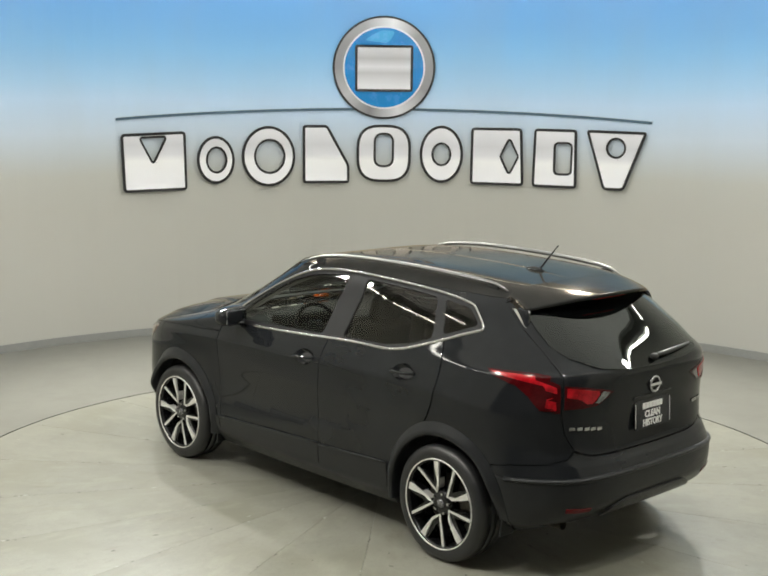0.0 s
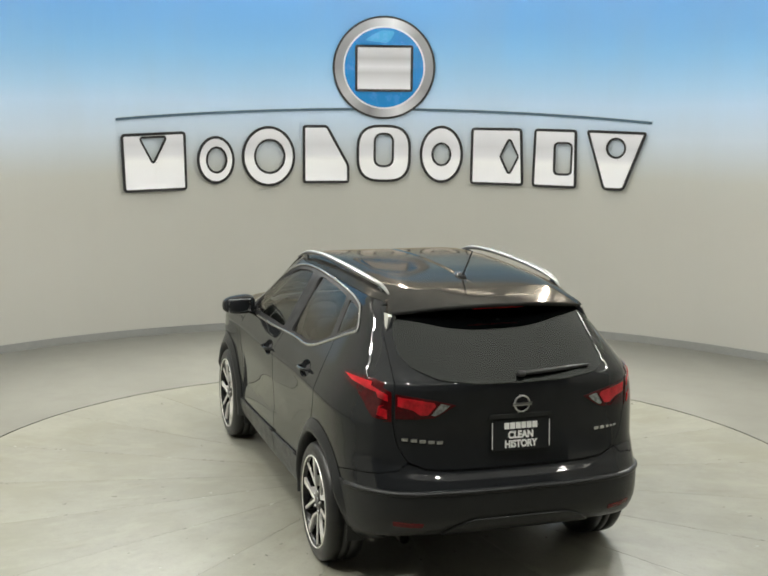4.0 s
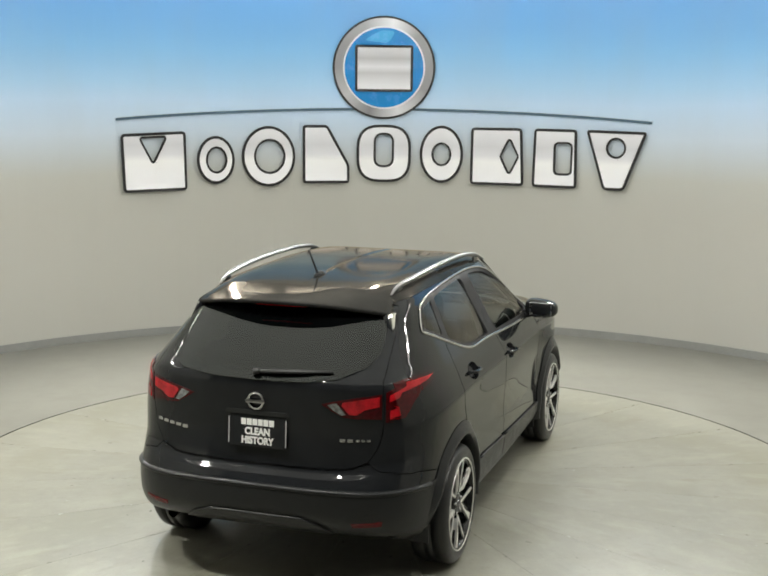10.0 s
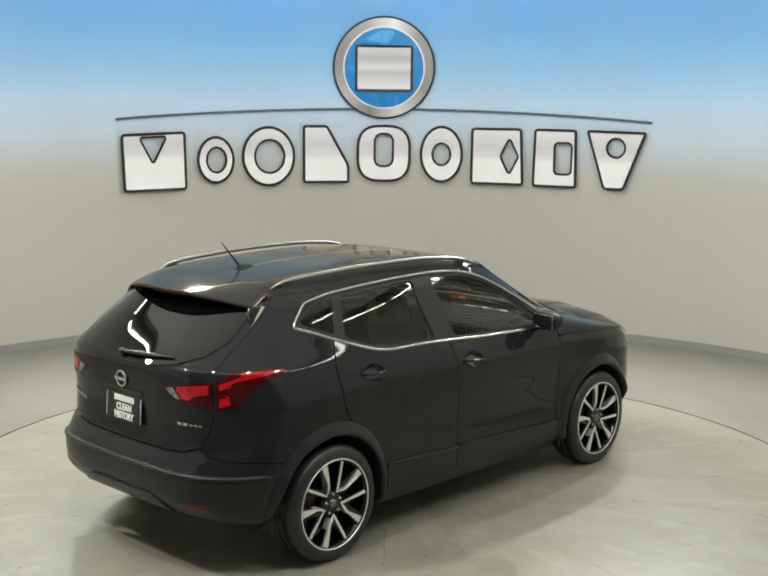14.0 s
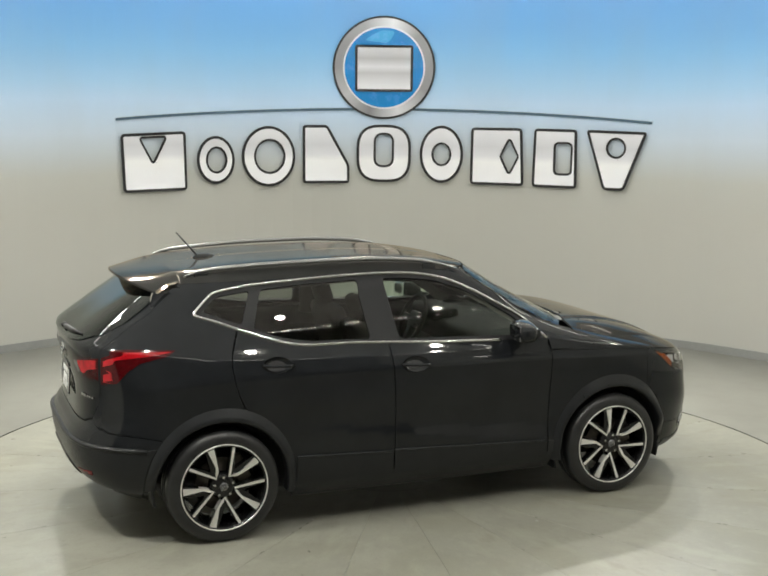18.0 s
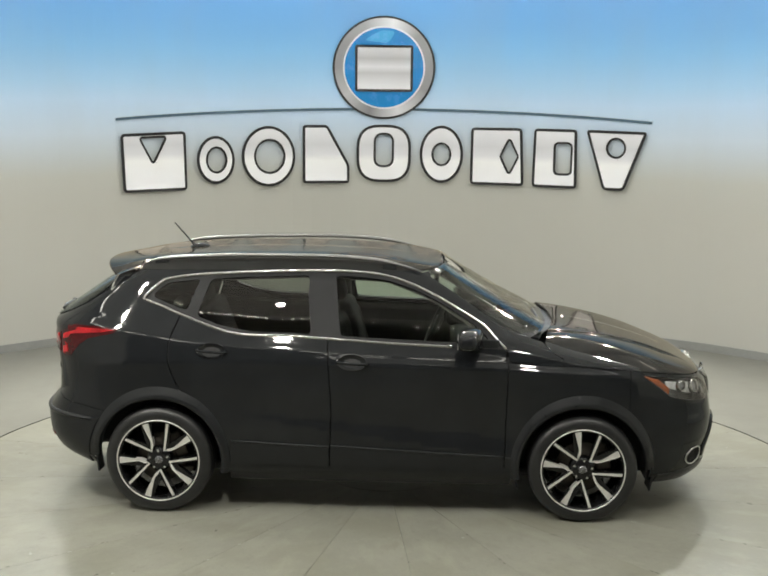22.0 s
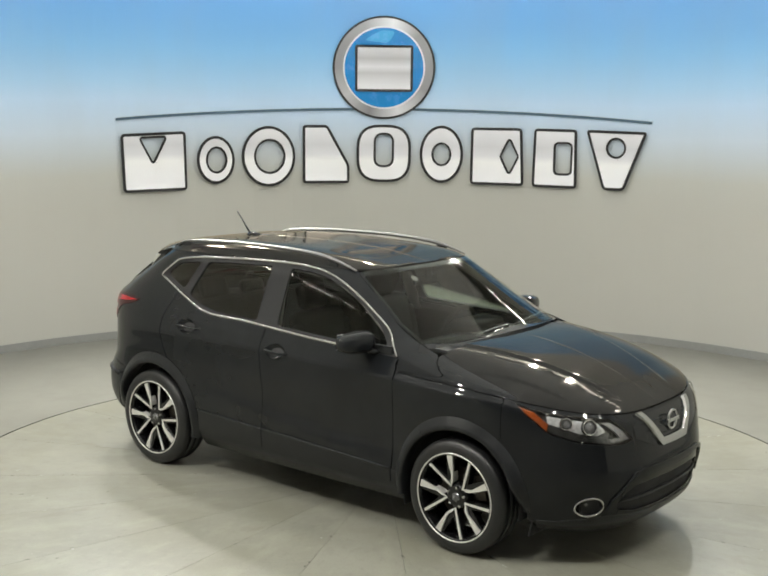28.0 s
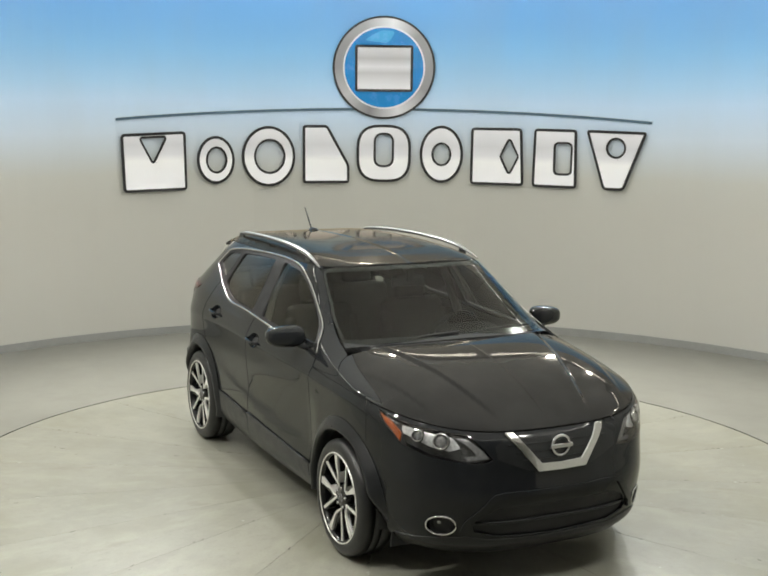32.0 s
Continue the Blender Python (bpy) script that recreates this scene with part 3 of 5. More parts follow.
    # door handles
    for door, hx, hz in ((fd, *FRONT_HANDLE), (rd, *REAR_HANDLE)):
        y0 = side_y(hx, hz)
        h = tube(spline([(hx - 0.095, sy * (y0 - 0.005), hz + 0.004), (hx - 0.07, sy * (y0 + 0.026), hz + 0.004), (hx, sy * (y0 + 0.034), hz), (hx + 0.07, sy * (y0 + 0.026), hz - 0.004), (hx + 0.095, sy * (y0 - 0.005), hz - 0.005)], 0.015), 0.013, 10, 0.7)
        part("door_handle", h, PAINT, door, smooth=True)
        bowl(door, hx - 0.004, hz - 0.002, mir)
    # lower door cladding and sill
    panel("door_cladding", X([(-0.868, 0.325), (-0.252, 0.325)]) + X([(-0.252, 0.447), (-0.868, 0.47)]), PLASTIC, rd, "grained black plastic lower door strip", proud=0.010, thick=0.014, mirror=mir)
    panel("door_cladding", X([(-0.243, 0.325), (0.832, 0.325)]) + X([(0.832, 0.405), (-0.243, 0.455)]), PLASTIC, fd, "grained black plastic lower door strip", proud=0.010, thick=0.014, mirror=mir)
    for door, a_, b_ in ((rd, (-0.866, 0.470), (-0.254, 0.447)), (fd, (-0.241, 0.455), (0.830, 0.405))):
        sv_ = on_skin(X([a_, b_], 0.08))
        ridge = (skin(sv_[:, 0], sv_[:, 1]) + skin_normal(sv_[:, 0], sv_[:, 1]) * 0.008) * (1, sy, 1)
        part("cladding_ridge", tube(ridge, 0.007, 8), PLASTIC, door, smooth=True)
    panel("sill", X([(-0.885, 0.205), (0.875, 0.205)], 0.06) + X([(0.895, 0.322), (-0.875, 0.322)], 0.06), PLASTIC, car, "grained black plastic sill", proud=0.004, thick=0.05, mirror=mir)
    panel("fender_cladding", X([(0.842, 0.325), (0.90, 0.325), (0.90, 0.40), (0.842, 0.402)]), PLASTIC, car, proud=0.009, thick=0.014, mirror=mir)

rear_bumper = panel("rear_bumper", Y([(0.594, 0.737), (0.50, 0.703), (0.38, 0.695), (0.0, 0.691)], "tail") + S([(3, 4.85), (3, 0.25)]) + Y([(0.0, 0.362), (0.45, 0.362), (0.62, 0.352), (0.74, 0.340)], "tail") + X([(-1.93, 0.32), (-1.78, 0.28), (-1.742, 0.26)]) + arc(-AXLE, HUB_Z, R_ARCH, 190, 129, 16) + X([(-1.66, 0.637), (-1.80, 0.662), (-1.98, 0.682)]) + Y([(0.72, 0.687), (0.64, 0.697)], "tail"), PAINT, car, "black rear bumper with grained plastic lower half", both=True, gap=0.002)
panel("bumper_cladding", Y([(0.0, 0.607), (0.45, 0.607), (0.70, 0.600)], "tail") + X([(-2.0, 0.60), (-1.85, 0.592), (-1.74, 0.585)]) + arc(-AXLE, HUB_Z, R_ARCH + 0.03, 146, 188, 12) + X([(-1.80, 0.285), (-1.93, 0.325)]) + Y([(0.74, 0.345), (0.62, 0.357), (0.45, 0.365), (0.0, 0.365)], "tail") + S([(3, 0.3), (3, 3.2)]), PLASTIC, rear_bumper, "grained black plastic bumper face", proud=0.007, thick=0.012, both=True)
ledge = on_skin(Y([(0.0, 0.600), (0.45, 0.600), (0.70, 0.594)], "tail", 0.05) + X([(-2.0, 0.594), (-1.85, 0.587), (-1.76, 0.580)], 0.05))
ledge = skin(ledge[:, 0], ledge[:, 1]) + skin_normal(ledge[:, 0], ledge[:, 1]) * -0.004
part("bumper_ledge", tube(np.vstack([(ledge * (1, -1, 1))[::-1], ledge[1:]]), 0.021, 12, 0.7), PLASTIC, rear_bumper, "rounded plastic ledge along the bumper", smooth=True)
panel("diffuser", Y([(0.0, 0.45), (0.26, 0.45), (0.36, 0.415), (0.42, 0.372), (0.0, 0.372)], "tail") + S([(3, 0.5), (3, 1.5)]), PLASTIC, rear_bumper, "stepped lower bumper insert", proud=0.018, thick=0.012, both=True)

tailgate = panel("tailgate", Y(GATE_SEAM, "tail", curved=False) + S([(3, 5.05), (3, 11.9)]) + Y([(0.0, 1.482), (0.3, 1.480)], "tail"), PAINT, car, "glossy black tailgate", holes=[], both=True, gap=0.0028)
GATE_GLASS = Y([(0.0, 1.148), (0.25, 1.155), (0.44, 1.175), (0.555, 1.222), (0.590, 1.275), (0.578, 1.36), (0.545, 1.45), (0.30, 1.466), (0.0, 1.470)], "tail") + S([(3, 11.6), (3, 8.15)])
panel("rear_window", GATE_GLASS, GLASS_GATE, tailgate, "dark tinted rear window", proud=0.007, thick=0.006, both=True, even=0)

# ---- hood, fender tops, roof: sheets over a plan ----
def edge_table(v, s_end):
    s = np.linspace(0, s_end, 400)
    p = skin(s, np.full_like(s, v))
    o = np.argsort(p[:, 0])
    return p[o, 0], p[o, 1], p[o, 2]


HX, HY, HZ = edge_table(7.0, 1.6)
RX, RY, RZ = edge_table(12.0, 3.0)
hood_mid = monotone([0.5, 1.0, 1.2, 1.45, 1.7, 1.9, 2.05, 2.135], [1.18, 1.162, 1.149, 1.115, 1.053, 0.979, 0.908, 0.862])
roof_mid = monotone([-1.65, -1.5, -1.2, -0.9, -0.5, 0.0, 0.2, 0.33, 0.43], [1.535, 1.556, 1.582, 1.596, 1.602, 1.587, 1.567, 1.548, 1.532])


def hood_sweep(x, y):
    x, y = np.asarray(x, float), np.abs(np.asarray(y, float))
    yb, zb = np.interp(x, HX, HY), np.interp(x, HX, HZ)
    k = np.clip(y / np.maximum(yb, 1e-3), 0, 1)
    z = zb + (hood_mid(x) - zb) * (1 - k ** (7.0 - 1.0 * smooth(x, 1.05, 1.6)))
    ridge = 0.27 + 0.30 * np.clip((2.1 - x) / 1.1, 0, 1)
    rib = 0.784 - 0.224 * (x - 1.157)
    return z - 0.013 * smooth(y, ridge - 0.014, ridge + 0.016) * (1 - smooth(x, 1.85, 2.08)) * (1 - k**6) - 0.008 * smooth(y, rib - 0.014, rib + 0.014) * smooth(x, 1.25, 1.36) * (1 - smooth(x, 1.70, 1.95)) * (1 - k**12)


def hood_z(x, y):
    """The hood's sweep, drawn onto the fender along the seam."""
    y = np.abs(np.asarray(y, float))
    seam = np.interp(x, SEAM_X, SEAM_Y)
    return hood_sweep(x, y) + np.interp(x, SEAM_X, SEAM_D) * smooth(y / seam, 0.80, 1.0)


def roof_z(x, y):
    x, y = np.asarray(x, float), np.abs(np.asarray(y, float))
    i = np.argmax(RY)
    front, back = np.interp(x, RX[i:], RY[i:]), np.interp(x, RX[:i + 1], RY[:i + 1])
    zb = np.where(x > RX[i], np.interp(x, RX[i:], RZ[i:]), np.interp(x, RX[:i + 1], RZ[:i + 1]))
    yb = np.maximum(np.where(x > RX[i], front, back), 1e-3)
    k = np.clip(y / yb, 0, 1)
    return zb + (roof_mid(x) - zb) * (1 - k**9.0)


def sheet(name, outline, height, material, parent, label="", step=0.035, thick=0.012, both=True, mirror=False, gap=0.002, drop=0.0):
    q = inset(np.asarray(outline, float), gap)
    if both:
        q[q[:, 1] < 0.006, 1] = 0
    v, f = fill(q, (), step)
    x, y = v[:, 0], v[:, 1]
    e = 2e-3
    P = np.stack([x, y, height(x, y) - drop], 1)
    N = np.stack([-(height(x + e, y) - height(x - e, y)) / (2 * e), -(height(x, y + e) - height(x, y - e)) / (2 * e), np.ones(len(x))], 1)
    if both:
        N[y < 1e-6, 1] = 0
    N /= np.linalg.norm(N, axis=1, keepdims=True)
    return solid_sheet(name, P, N, f, material, parent, label, thick, mirror, both)


def edge_curve(v, s0, s1, n=40):
    s = np.linspace(s0, s1, n)
    return skin(s, np.full(n, v))[:, :2]


SEAM_SV = S([(0.735, 7.0), (0.70, 7.2), (0.67, 7.5), (0.64, 7.8), (0.62, 7.97), (0.595, 8.2)])
SEAM_H = skin(*np.array([(p[1], p[2]) for p in SEAM_SV]).T)[:, :2]
seam_p = skin(*np.array([(p[1], p[2]) for p in SEAM_SV]).T)
order = np.argsort(seam_p[:, 0])
SEAM_X, SEAM_Y = seam_p[order, 0], seam_p[order, 1]
SEAM_D = seam_p[order, 2] - hood_sweep(SEAM_X, SEAM_Y)
COWL = spline([tuple(SEAM_H[-1]), (1.105, 0.58), (1.135, 0.42), (1.168, 0.2), (1.176, 0.0)], 0.03)
nose = edge_curve(7.0, 0.0, 0.735, 40)
hood = sheet("hood", np.vstack([nose, SEAM_H[1:], COWL[1:]]), hood_z, PAINT_HOOD_SHEEN, car, "glossy black hood with raised creases", step=0.015)
for mir, sy in SIDES:
    panel("fender_top", S([(0.735, 6.99), (0.95, 6.99), (1.10, 7.0)]) + S([(1.03, 7.15), (0.85, 7.7), (0.66, 8.12), (0.60, 8.2)]) + SEAM_SV[::-1][1:-1], PAINT, car, mirror=mir, gap=0.0002)
sheet("cowl_panel", np.vstack([spline([(0.88, 0.62), (1.0, 0.42), (1.06, 0.2), (1.07, 0.0)], 0.04), [(1.20, 0.0)], spline([(1.18, 0.2), (1.12, 0.42), (1.05, 0.62)], 0.04)]), hood_z, PLASTIC, car, "black plastic wiper panel", drop=0.022)

rear_cut = -1.50
front_edge = edge_curve(12.0, 0.0, 1.0, 40)
side_edge = edge_curve(12.0, 1.0, 2.30, 60)
side_edge = side_edge[side_edge[:, 0] > rear_cut]
roof = sheet("roof", np.vstack([front_edge, side_edge[1:], [(rear_cut, side_edge[-1, 1])], polyline([(rear_cut, 0.4), (rear_cut, 0.0)], 0.05)]), roof_z, PAINT_ROOF_SHEEN, car, "glossy black roof", gap=0.001)

# windscreen with a dark border band
WIND = S([(0, 8.62), (0.25, 8.60), (0.45, 8.52), (0.62, 8.43)]) + S([(0.632, 9.0), (0.640, 10.5), (0.645, 11.75)])[1:] + S([(0.45, 11.9), (0.2, 11.93), (0, 11.94)])[1:] + S([(0, 11.8), (0, 8.7)])
WIND_IN = S([(0, 8.86), (0.25, 8.84), (0.44, 8.78), (0.585, 8.72)]) + S([(0.600, 9.0), (0.608, 10.5), (0.605, 11.40)])[1:] + S([(0.43, 11.52), (0.2, 11.56), (0, 11.57)])[1:]
windscreen = panel("windscreen", WIND, GLASS_FRONT, car, "clear windscreen with a dark border", proud=0.002, thick=0, both=True, even=0)
windscreen.visible_shadow = False
band = panel("border_band", WIND[:-len(S([(0, 11.8), (0, 8.7)]))] + WIND_IN[::-1], GLOSS_BLACK, windscreen, "black printed border", proud=-0.006, thick=0, both=True)

# spoiler over the rear window
def spoiler():
    ys = np.linspace(-0.562, 0.562, 41)
    V, F = [], []
    for y in ys:
        k = abs(y) / 0.562
        back = -1.80 + 0.165 * k**2.6
        top = roof_z(rear_cut, y * 0.95)
        tip = 1.512 - 0.056 * k**2.6
        w = 1 + 0.02 * smooth(k, 0.6, 1)
        for x, z, sy_ in ((rear_cut + 0.004, top, 0.960), (rear_cut + (back - rear_cut) * 0.4, top + (tip - top) * 0.33, 0.985), (rear_cut + (back - rear_cut) * 0.8, top + (tip - top) * 0.75, w), (rear_cut + (back - rear_cut) * 0.97, top + (tip - top) * 0.965, w), (back, tip, w), (back - 0.002, tip - 0.010, w), (back + 0.015, tip - 0.024, w), (back + 0.13, 1.468 - 0.03 * k**2.6, w * 0.985)):
            V.append((x, y * sy_, float(z)))
    n = 8
    for i in range(len(ys) - 1):
        for j in range(n - 1):
            a = i * n + j
            F.append((a, a + 1, a + n + 1, a + n))
    F.append(tuple(range(n)))
    F.append(tuple(reversed(range(len(V) - n, len(V)))))
    return mesh_part("spoiler", V, [f[::-1] for f in F], PAINT_ROOF_SHEEN, tailgate, "glossy black roof spoiler")


spoiler()


def spoiler_fin(sy):
    """The side fin that runs from the spoiler's end down along the rear window."""
    levels, n = np.linspace(0, 1, 9), 7
    V, F = [], []
    for k in levels:
        z = 1.452 - 0.100 * k
        g = np.interp(min(z, 1.475), [1.27, 1.37, 1.475], [0.632, 0.612, 0.575])
        p, _ = place("y", g - 0.006, min(z, 1.475), "tail", 0.003)
        rx, ry = p[0] - 0.105 * (1 - k) - 0.004, p[1] - 0.016
        for f, dy in ((-0.12, -0.004), (0.35, 0.012 * (1 - k)), (0.75, 0.008 * (1 - k)), (0.97, 0.0), (1.0, -0.010), (0.92, -0.030), (-0.12, -0.055)):
            V.append((p[0] + (rx - p[0]) * f, sy * (p[1] + (ry - p[1]) * max(f, 0) + dy), z))
    for i in range(len(levels) - 1):
        for j in range(n):
            a, b = i * n + j, i * n + (j + 1) % n
            F.append((a, b, b + n, a + n) if sy > 0 else (a, a + n, b + n, b))
    F += [tuple(range(n)), tuple(range(len(V) - n, len(V)))]
    return mesh_part("spoiler_fin", V, F, PAINT, tailgate, "glossy black fin beside the rear window", smooth=False)


for sy in (1, -1):
    spoiler_fin(sy)
part("brake_light", block((0.012, 0.30, 0.020), (-1.772, 0, 1.492), 0.004), LENS_RED, tailgate, "slim red high brake light")
# roof rails with feet
for sy in (1, -1):
    rail = spline([(-1.465, sy * 0.518, 1.528), (-1.38, sy * 0.527, 1.562), (-1.15, sy * 0.548, 1.583), (-0.75, sy * 0.563, 1.600), (-0.3, sy * 0.570, 1.602), (0.0, sy * 0.576, 1.584), (0.17, sy * 0.583, 1.554), (0.30, sy * 0.588, 1.517)], 0.05)
    n = len(rail)
    r = [0.018 * min(1, 0.35 + 5 * min(i, n - 1 - i) / n) for i in range(n)]
    rl = part("roof_rail", tube(rail, r, 12, 0.75), RAIL, car, "silver roof rail", smooth=True)
    for fx in (-1.36, 0.10):
        zt = float(np.interp(fx, rail[:, 0], rail[:, 2]))
        yt = float(np.interp(fx, rail[:, 0], np.abs(rail[:, 1])))
        part("rail_foot", block((0.09, 0.014, 0.040), (fx, sy * yt, zt - 0.028), 0.006), GLOSS_BLACK, rl)

# antenna
ant = part("antenna", tube([(-1.245, 0, 1.575), (-1.30, 0, 1.637), (-1.393, 0, 1.742)], [0.0075, 0.006, 0.0042], 8), PLASTIC, car, "black rod antenna", smooth=True)
base = bmesh.new()
bmesh.ops.create_uvsphere(base, u_segments=20, v_segments=10, radius=1, matrix=Matrix.Translation((-1.215, 0, 1.576)) @ Matrix.Diagonal((0.074, 0.030, 0.026, 1)))
part("antenna_foot", base, GLOSS_BLACK, ant, smooth=True)

# wheel arch cladding, mud flaps
def flare(sx, sy):
    V, F = [], []
    n = 64
    prof = [(0.392, -0.055), (0.392, 0.018), (0.398, 0.028), (0.410, 0.031), (0.426, 0.024), (0.0, 0.003)]
    a0, a1 = (-2, 190) if sx > 0 else (-10, 180)
    turns = [radians(a0 + (a1 - a0) * i / n) for i in range(n + 1)]
    outers = [0.450 + 0.022 * max(0, math.sin(a)) ** 2 for a in turns]
    sv_ = on_skin([("x", sx * AXLE + o * math.cos(a), max(0.215, HUB_Z + o * math.sin(a))) for a, o in zip(turns, outers)])
    edge_y = skin(sv_[:, 0], sv_[:, 1])[:, 1]
    for i in range(n + 1):
        a, outer = turns[i], outers[i]
        fade = smooth(math.degrees(a), -2, 24) if sx > 0 else 1 - smooth(math.degrees(a), 148, 180)
        for r, dy in prof:
            r = r or outer
            x, z = sx * AXLE + r * math.cos(a), HUB_Z + r * math.sin(a)
            y = edge_y[i]
            y = y + (max(y, 0.868) - y) * fade if dy > 0 and r < outer else y
            V.append((x, sy * (y + (dy * (0.25 + 0.75 * fade) if dy > 0 else dy)), z))
    m = len(prof)
    for i in range(n):
        for j in range(m - 1):
            b = i * m + j
            F.append((b, b + 1, b + m + 1, b + m) if sy < 0 else (b, b + m, b + m + 1, b + 1))
    return mesh_part("arch_cladding", V, F, PLASTIC, car, "grained black plastic wheel arch trim")


for sx in (-1, 1):
    for sy in (1, -1):
        flare(sx, sy)
        fx = sx * AXLE - 0.412
        flap = block((0.014, 0.13 if sx > 0 else 0.11, 0.17 if sx > 0 else 0.22), (fx, sy * (0.785 if sx > 0 else 0.775), 0.345 if sx < 0 else 0.275), 0.005, Matrix.Rotation(radians(-8), 4, "Y"))
        part("mud_flap", flap, PLASTIC, car)
        if sx > 0:
            part("air_deflector", block((0.012, 0.16, 0.10), (AXLE + 0.44, sy * 0.70, 0.225), 0.005, Matrix.Rotation(radians(10), 4, "Y")), DARK, car)

# ---- wheels ----
def prism(poly, y0, y1, bevel=0.003):
    """A flat shape in the wheel's plane, pulled out in depth; y1 is the outer face."""
    bm = bmesh.new()
    f = bm.faces.new([bm.verts.new((p[0], y1, p[1])) for p in poly])
    r = bmesh.ops.extrude_face_region(bm, geom=[f])
    for v in r["geom"]:
        if isinstance(v, bmesh.types.BMVert):
            v.co.y = y0
    bmesh.ops.recalc_face_normals(bm, faces=bm.faces)
    return bm


def polar(r, deg):
    return np.array([r * math.cos(radians(deg)), r * math.sin(radians(deg))])


def make_wheel():
    made = {}
    W = TYRE_R
    tyre = lathe([(0.246, 0.085), (0.255, 0.104), (0.270, 0.112), (0.292, 0.114), (0.312, 0.107), (0.325, 0.098), (W - 0.004, 0.088), (W, 0.070), (W, 0.03), (W - 0.007, 0.028), (W - 0.007, 0.020), (W, 0.018), (W, -0.018), (W - 0.007, -0.020), (W - 0.007, -0.028), (W, -0.03), (W, -0.07), (W - 0.012, -0.098), (0.29, -0.112), (0.25, -0.105), (0.236, -0.085)], 72)
    rim = lathe([(0.258, 0.098), (0.261, 0.106), (0.257, 0.110), (0.250, 0.109), (0.243, 0.100), (0.239, 0.085), (0.232, 0.02), (0.212, -0.02), (0.222, -0.09), (0.245, -0.10)], 72)
    lipring = lathe([(0.2625, 0.1045), (0.2620, 0.1125), (0.2585, 0.1140), (0.2545, 0.1110), (0.2535, 0.1045)], 72)
    hub = lathe([(0.0, 0.088), (0.050, 0.088), (0.066, 0.082), (0.078, 0.066), (0.082, 0.03)], 40)
    disc = lathe([(0.05, 0.02), (0.155, 0.02), (0.160, 0.012), (0.155, 0.004), (0.05, 0.004)], 48)
    blades, pockets = [], []
    for k in range(5):
        c = 76 + 72 * k
        wide, thin, apex = c + 20, c - 19, c
        tip = polar(0.066, apex + 4)
        a_out = spline([polar(0.253, wide + 4.8), polar(0.16, wide + 3.4), polar(0.105, wide + 0.6), polar(0.078, apex + 9)], 0.02)
        a_in = spline([polar(0.066, apex - 1), polar(0.092, apex + 6), polar(0.125, wide - 3.8), polar(0.18, wide - 4.0), polar(0.253, wide - 4.8)], 0.02)
        blades.append(prism(list(a_out) + list(a_in), 0.055, 0.104))
        t_out = [polar(0.253, thin + 1.8), polar(0.070, apex + 2.0)]
        t_in = [polar(0.062, apex - 6), polar(0.253, thin - 2.0)]
        blades.append(prism(t_out + t_in, 0.055, 0.1025))
        # dark painted flank under each pair
        flank = [polar(0.243, wide + 8), polar(0.08, apex + 12), polar(0.06, apex), polar(0.07, apex - 12), polar(0.243, thin - 4), polar(0.243, thin + 3), polar(0.12, apex), polar(0.243, wide - 8)]
        pockets.append(prism(flank, 0.045, 0.094))
    for bm in blades:
        for v in bm.verts:
            r = math.hypot(v.co.x, v.co.z)
            v.co.y -= 0.020 * max(0, 1 - r / 0.2) ** 1.3 + (0.006 if r < 0.08 else 0)
    for bm in pockets:
        for v in bm.verts:
            r = math.hypot(v.co.x, v.co.z)
            v.co.y -= 0.018 * max(0, 1 - r / 0.2)
    cap = lathe([(0.0, 0.098), (0.020, 0.097), (0.0265, 0.091), (0.028, 0.08)], 32)
    nuts = [lathe([(0.0, 0.094), (0.008, 0.094), (0.0105, 0.088), (0.0105, 0.07)], 6, at=(0.057 * math.cos(radians(40 + 72 * k)), 0, 0.057 * math.sin(radians(40 + 72 * k)))) for k in range(5)]
    caliper = block((0.09, 0.05, 0.17), (-0.135, 0.01, 0.03), 0.015)
    return [("tyre", tyre, RUBBER, True, "black low-profile tyre"), ("rim_lip", lipring, ALLOY, True, "machined silver rim edge"), ("spoke_pocket", pockets, RIM_BLACK, False, ""), ("spoke", blades, ALLOY, False, "machined silver spoke"), ("hub", hub, RIM_BLACK, True, ""), ("centre_cap", cap, CAP_GREY, True, "dark grey centre cap"), ("wheel_nut", nuts, BRIGHT, False, ""), ("brake_disc", disc, STEEL, True, "steel brake disc"), ("brake_caliper", caliper, STEEL, False, "")], rim


def to_mesh(name, bm, material, smooth_):
    me = bpy.data.meshes.new(name)
    for f in bm.faces:
        f.smooth = smooth_
    bm.to_mesh(me)
    bm.free()
    me.materials.append(material)
    return me


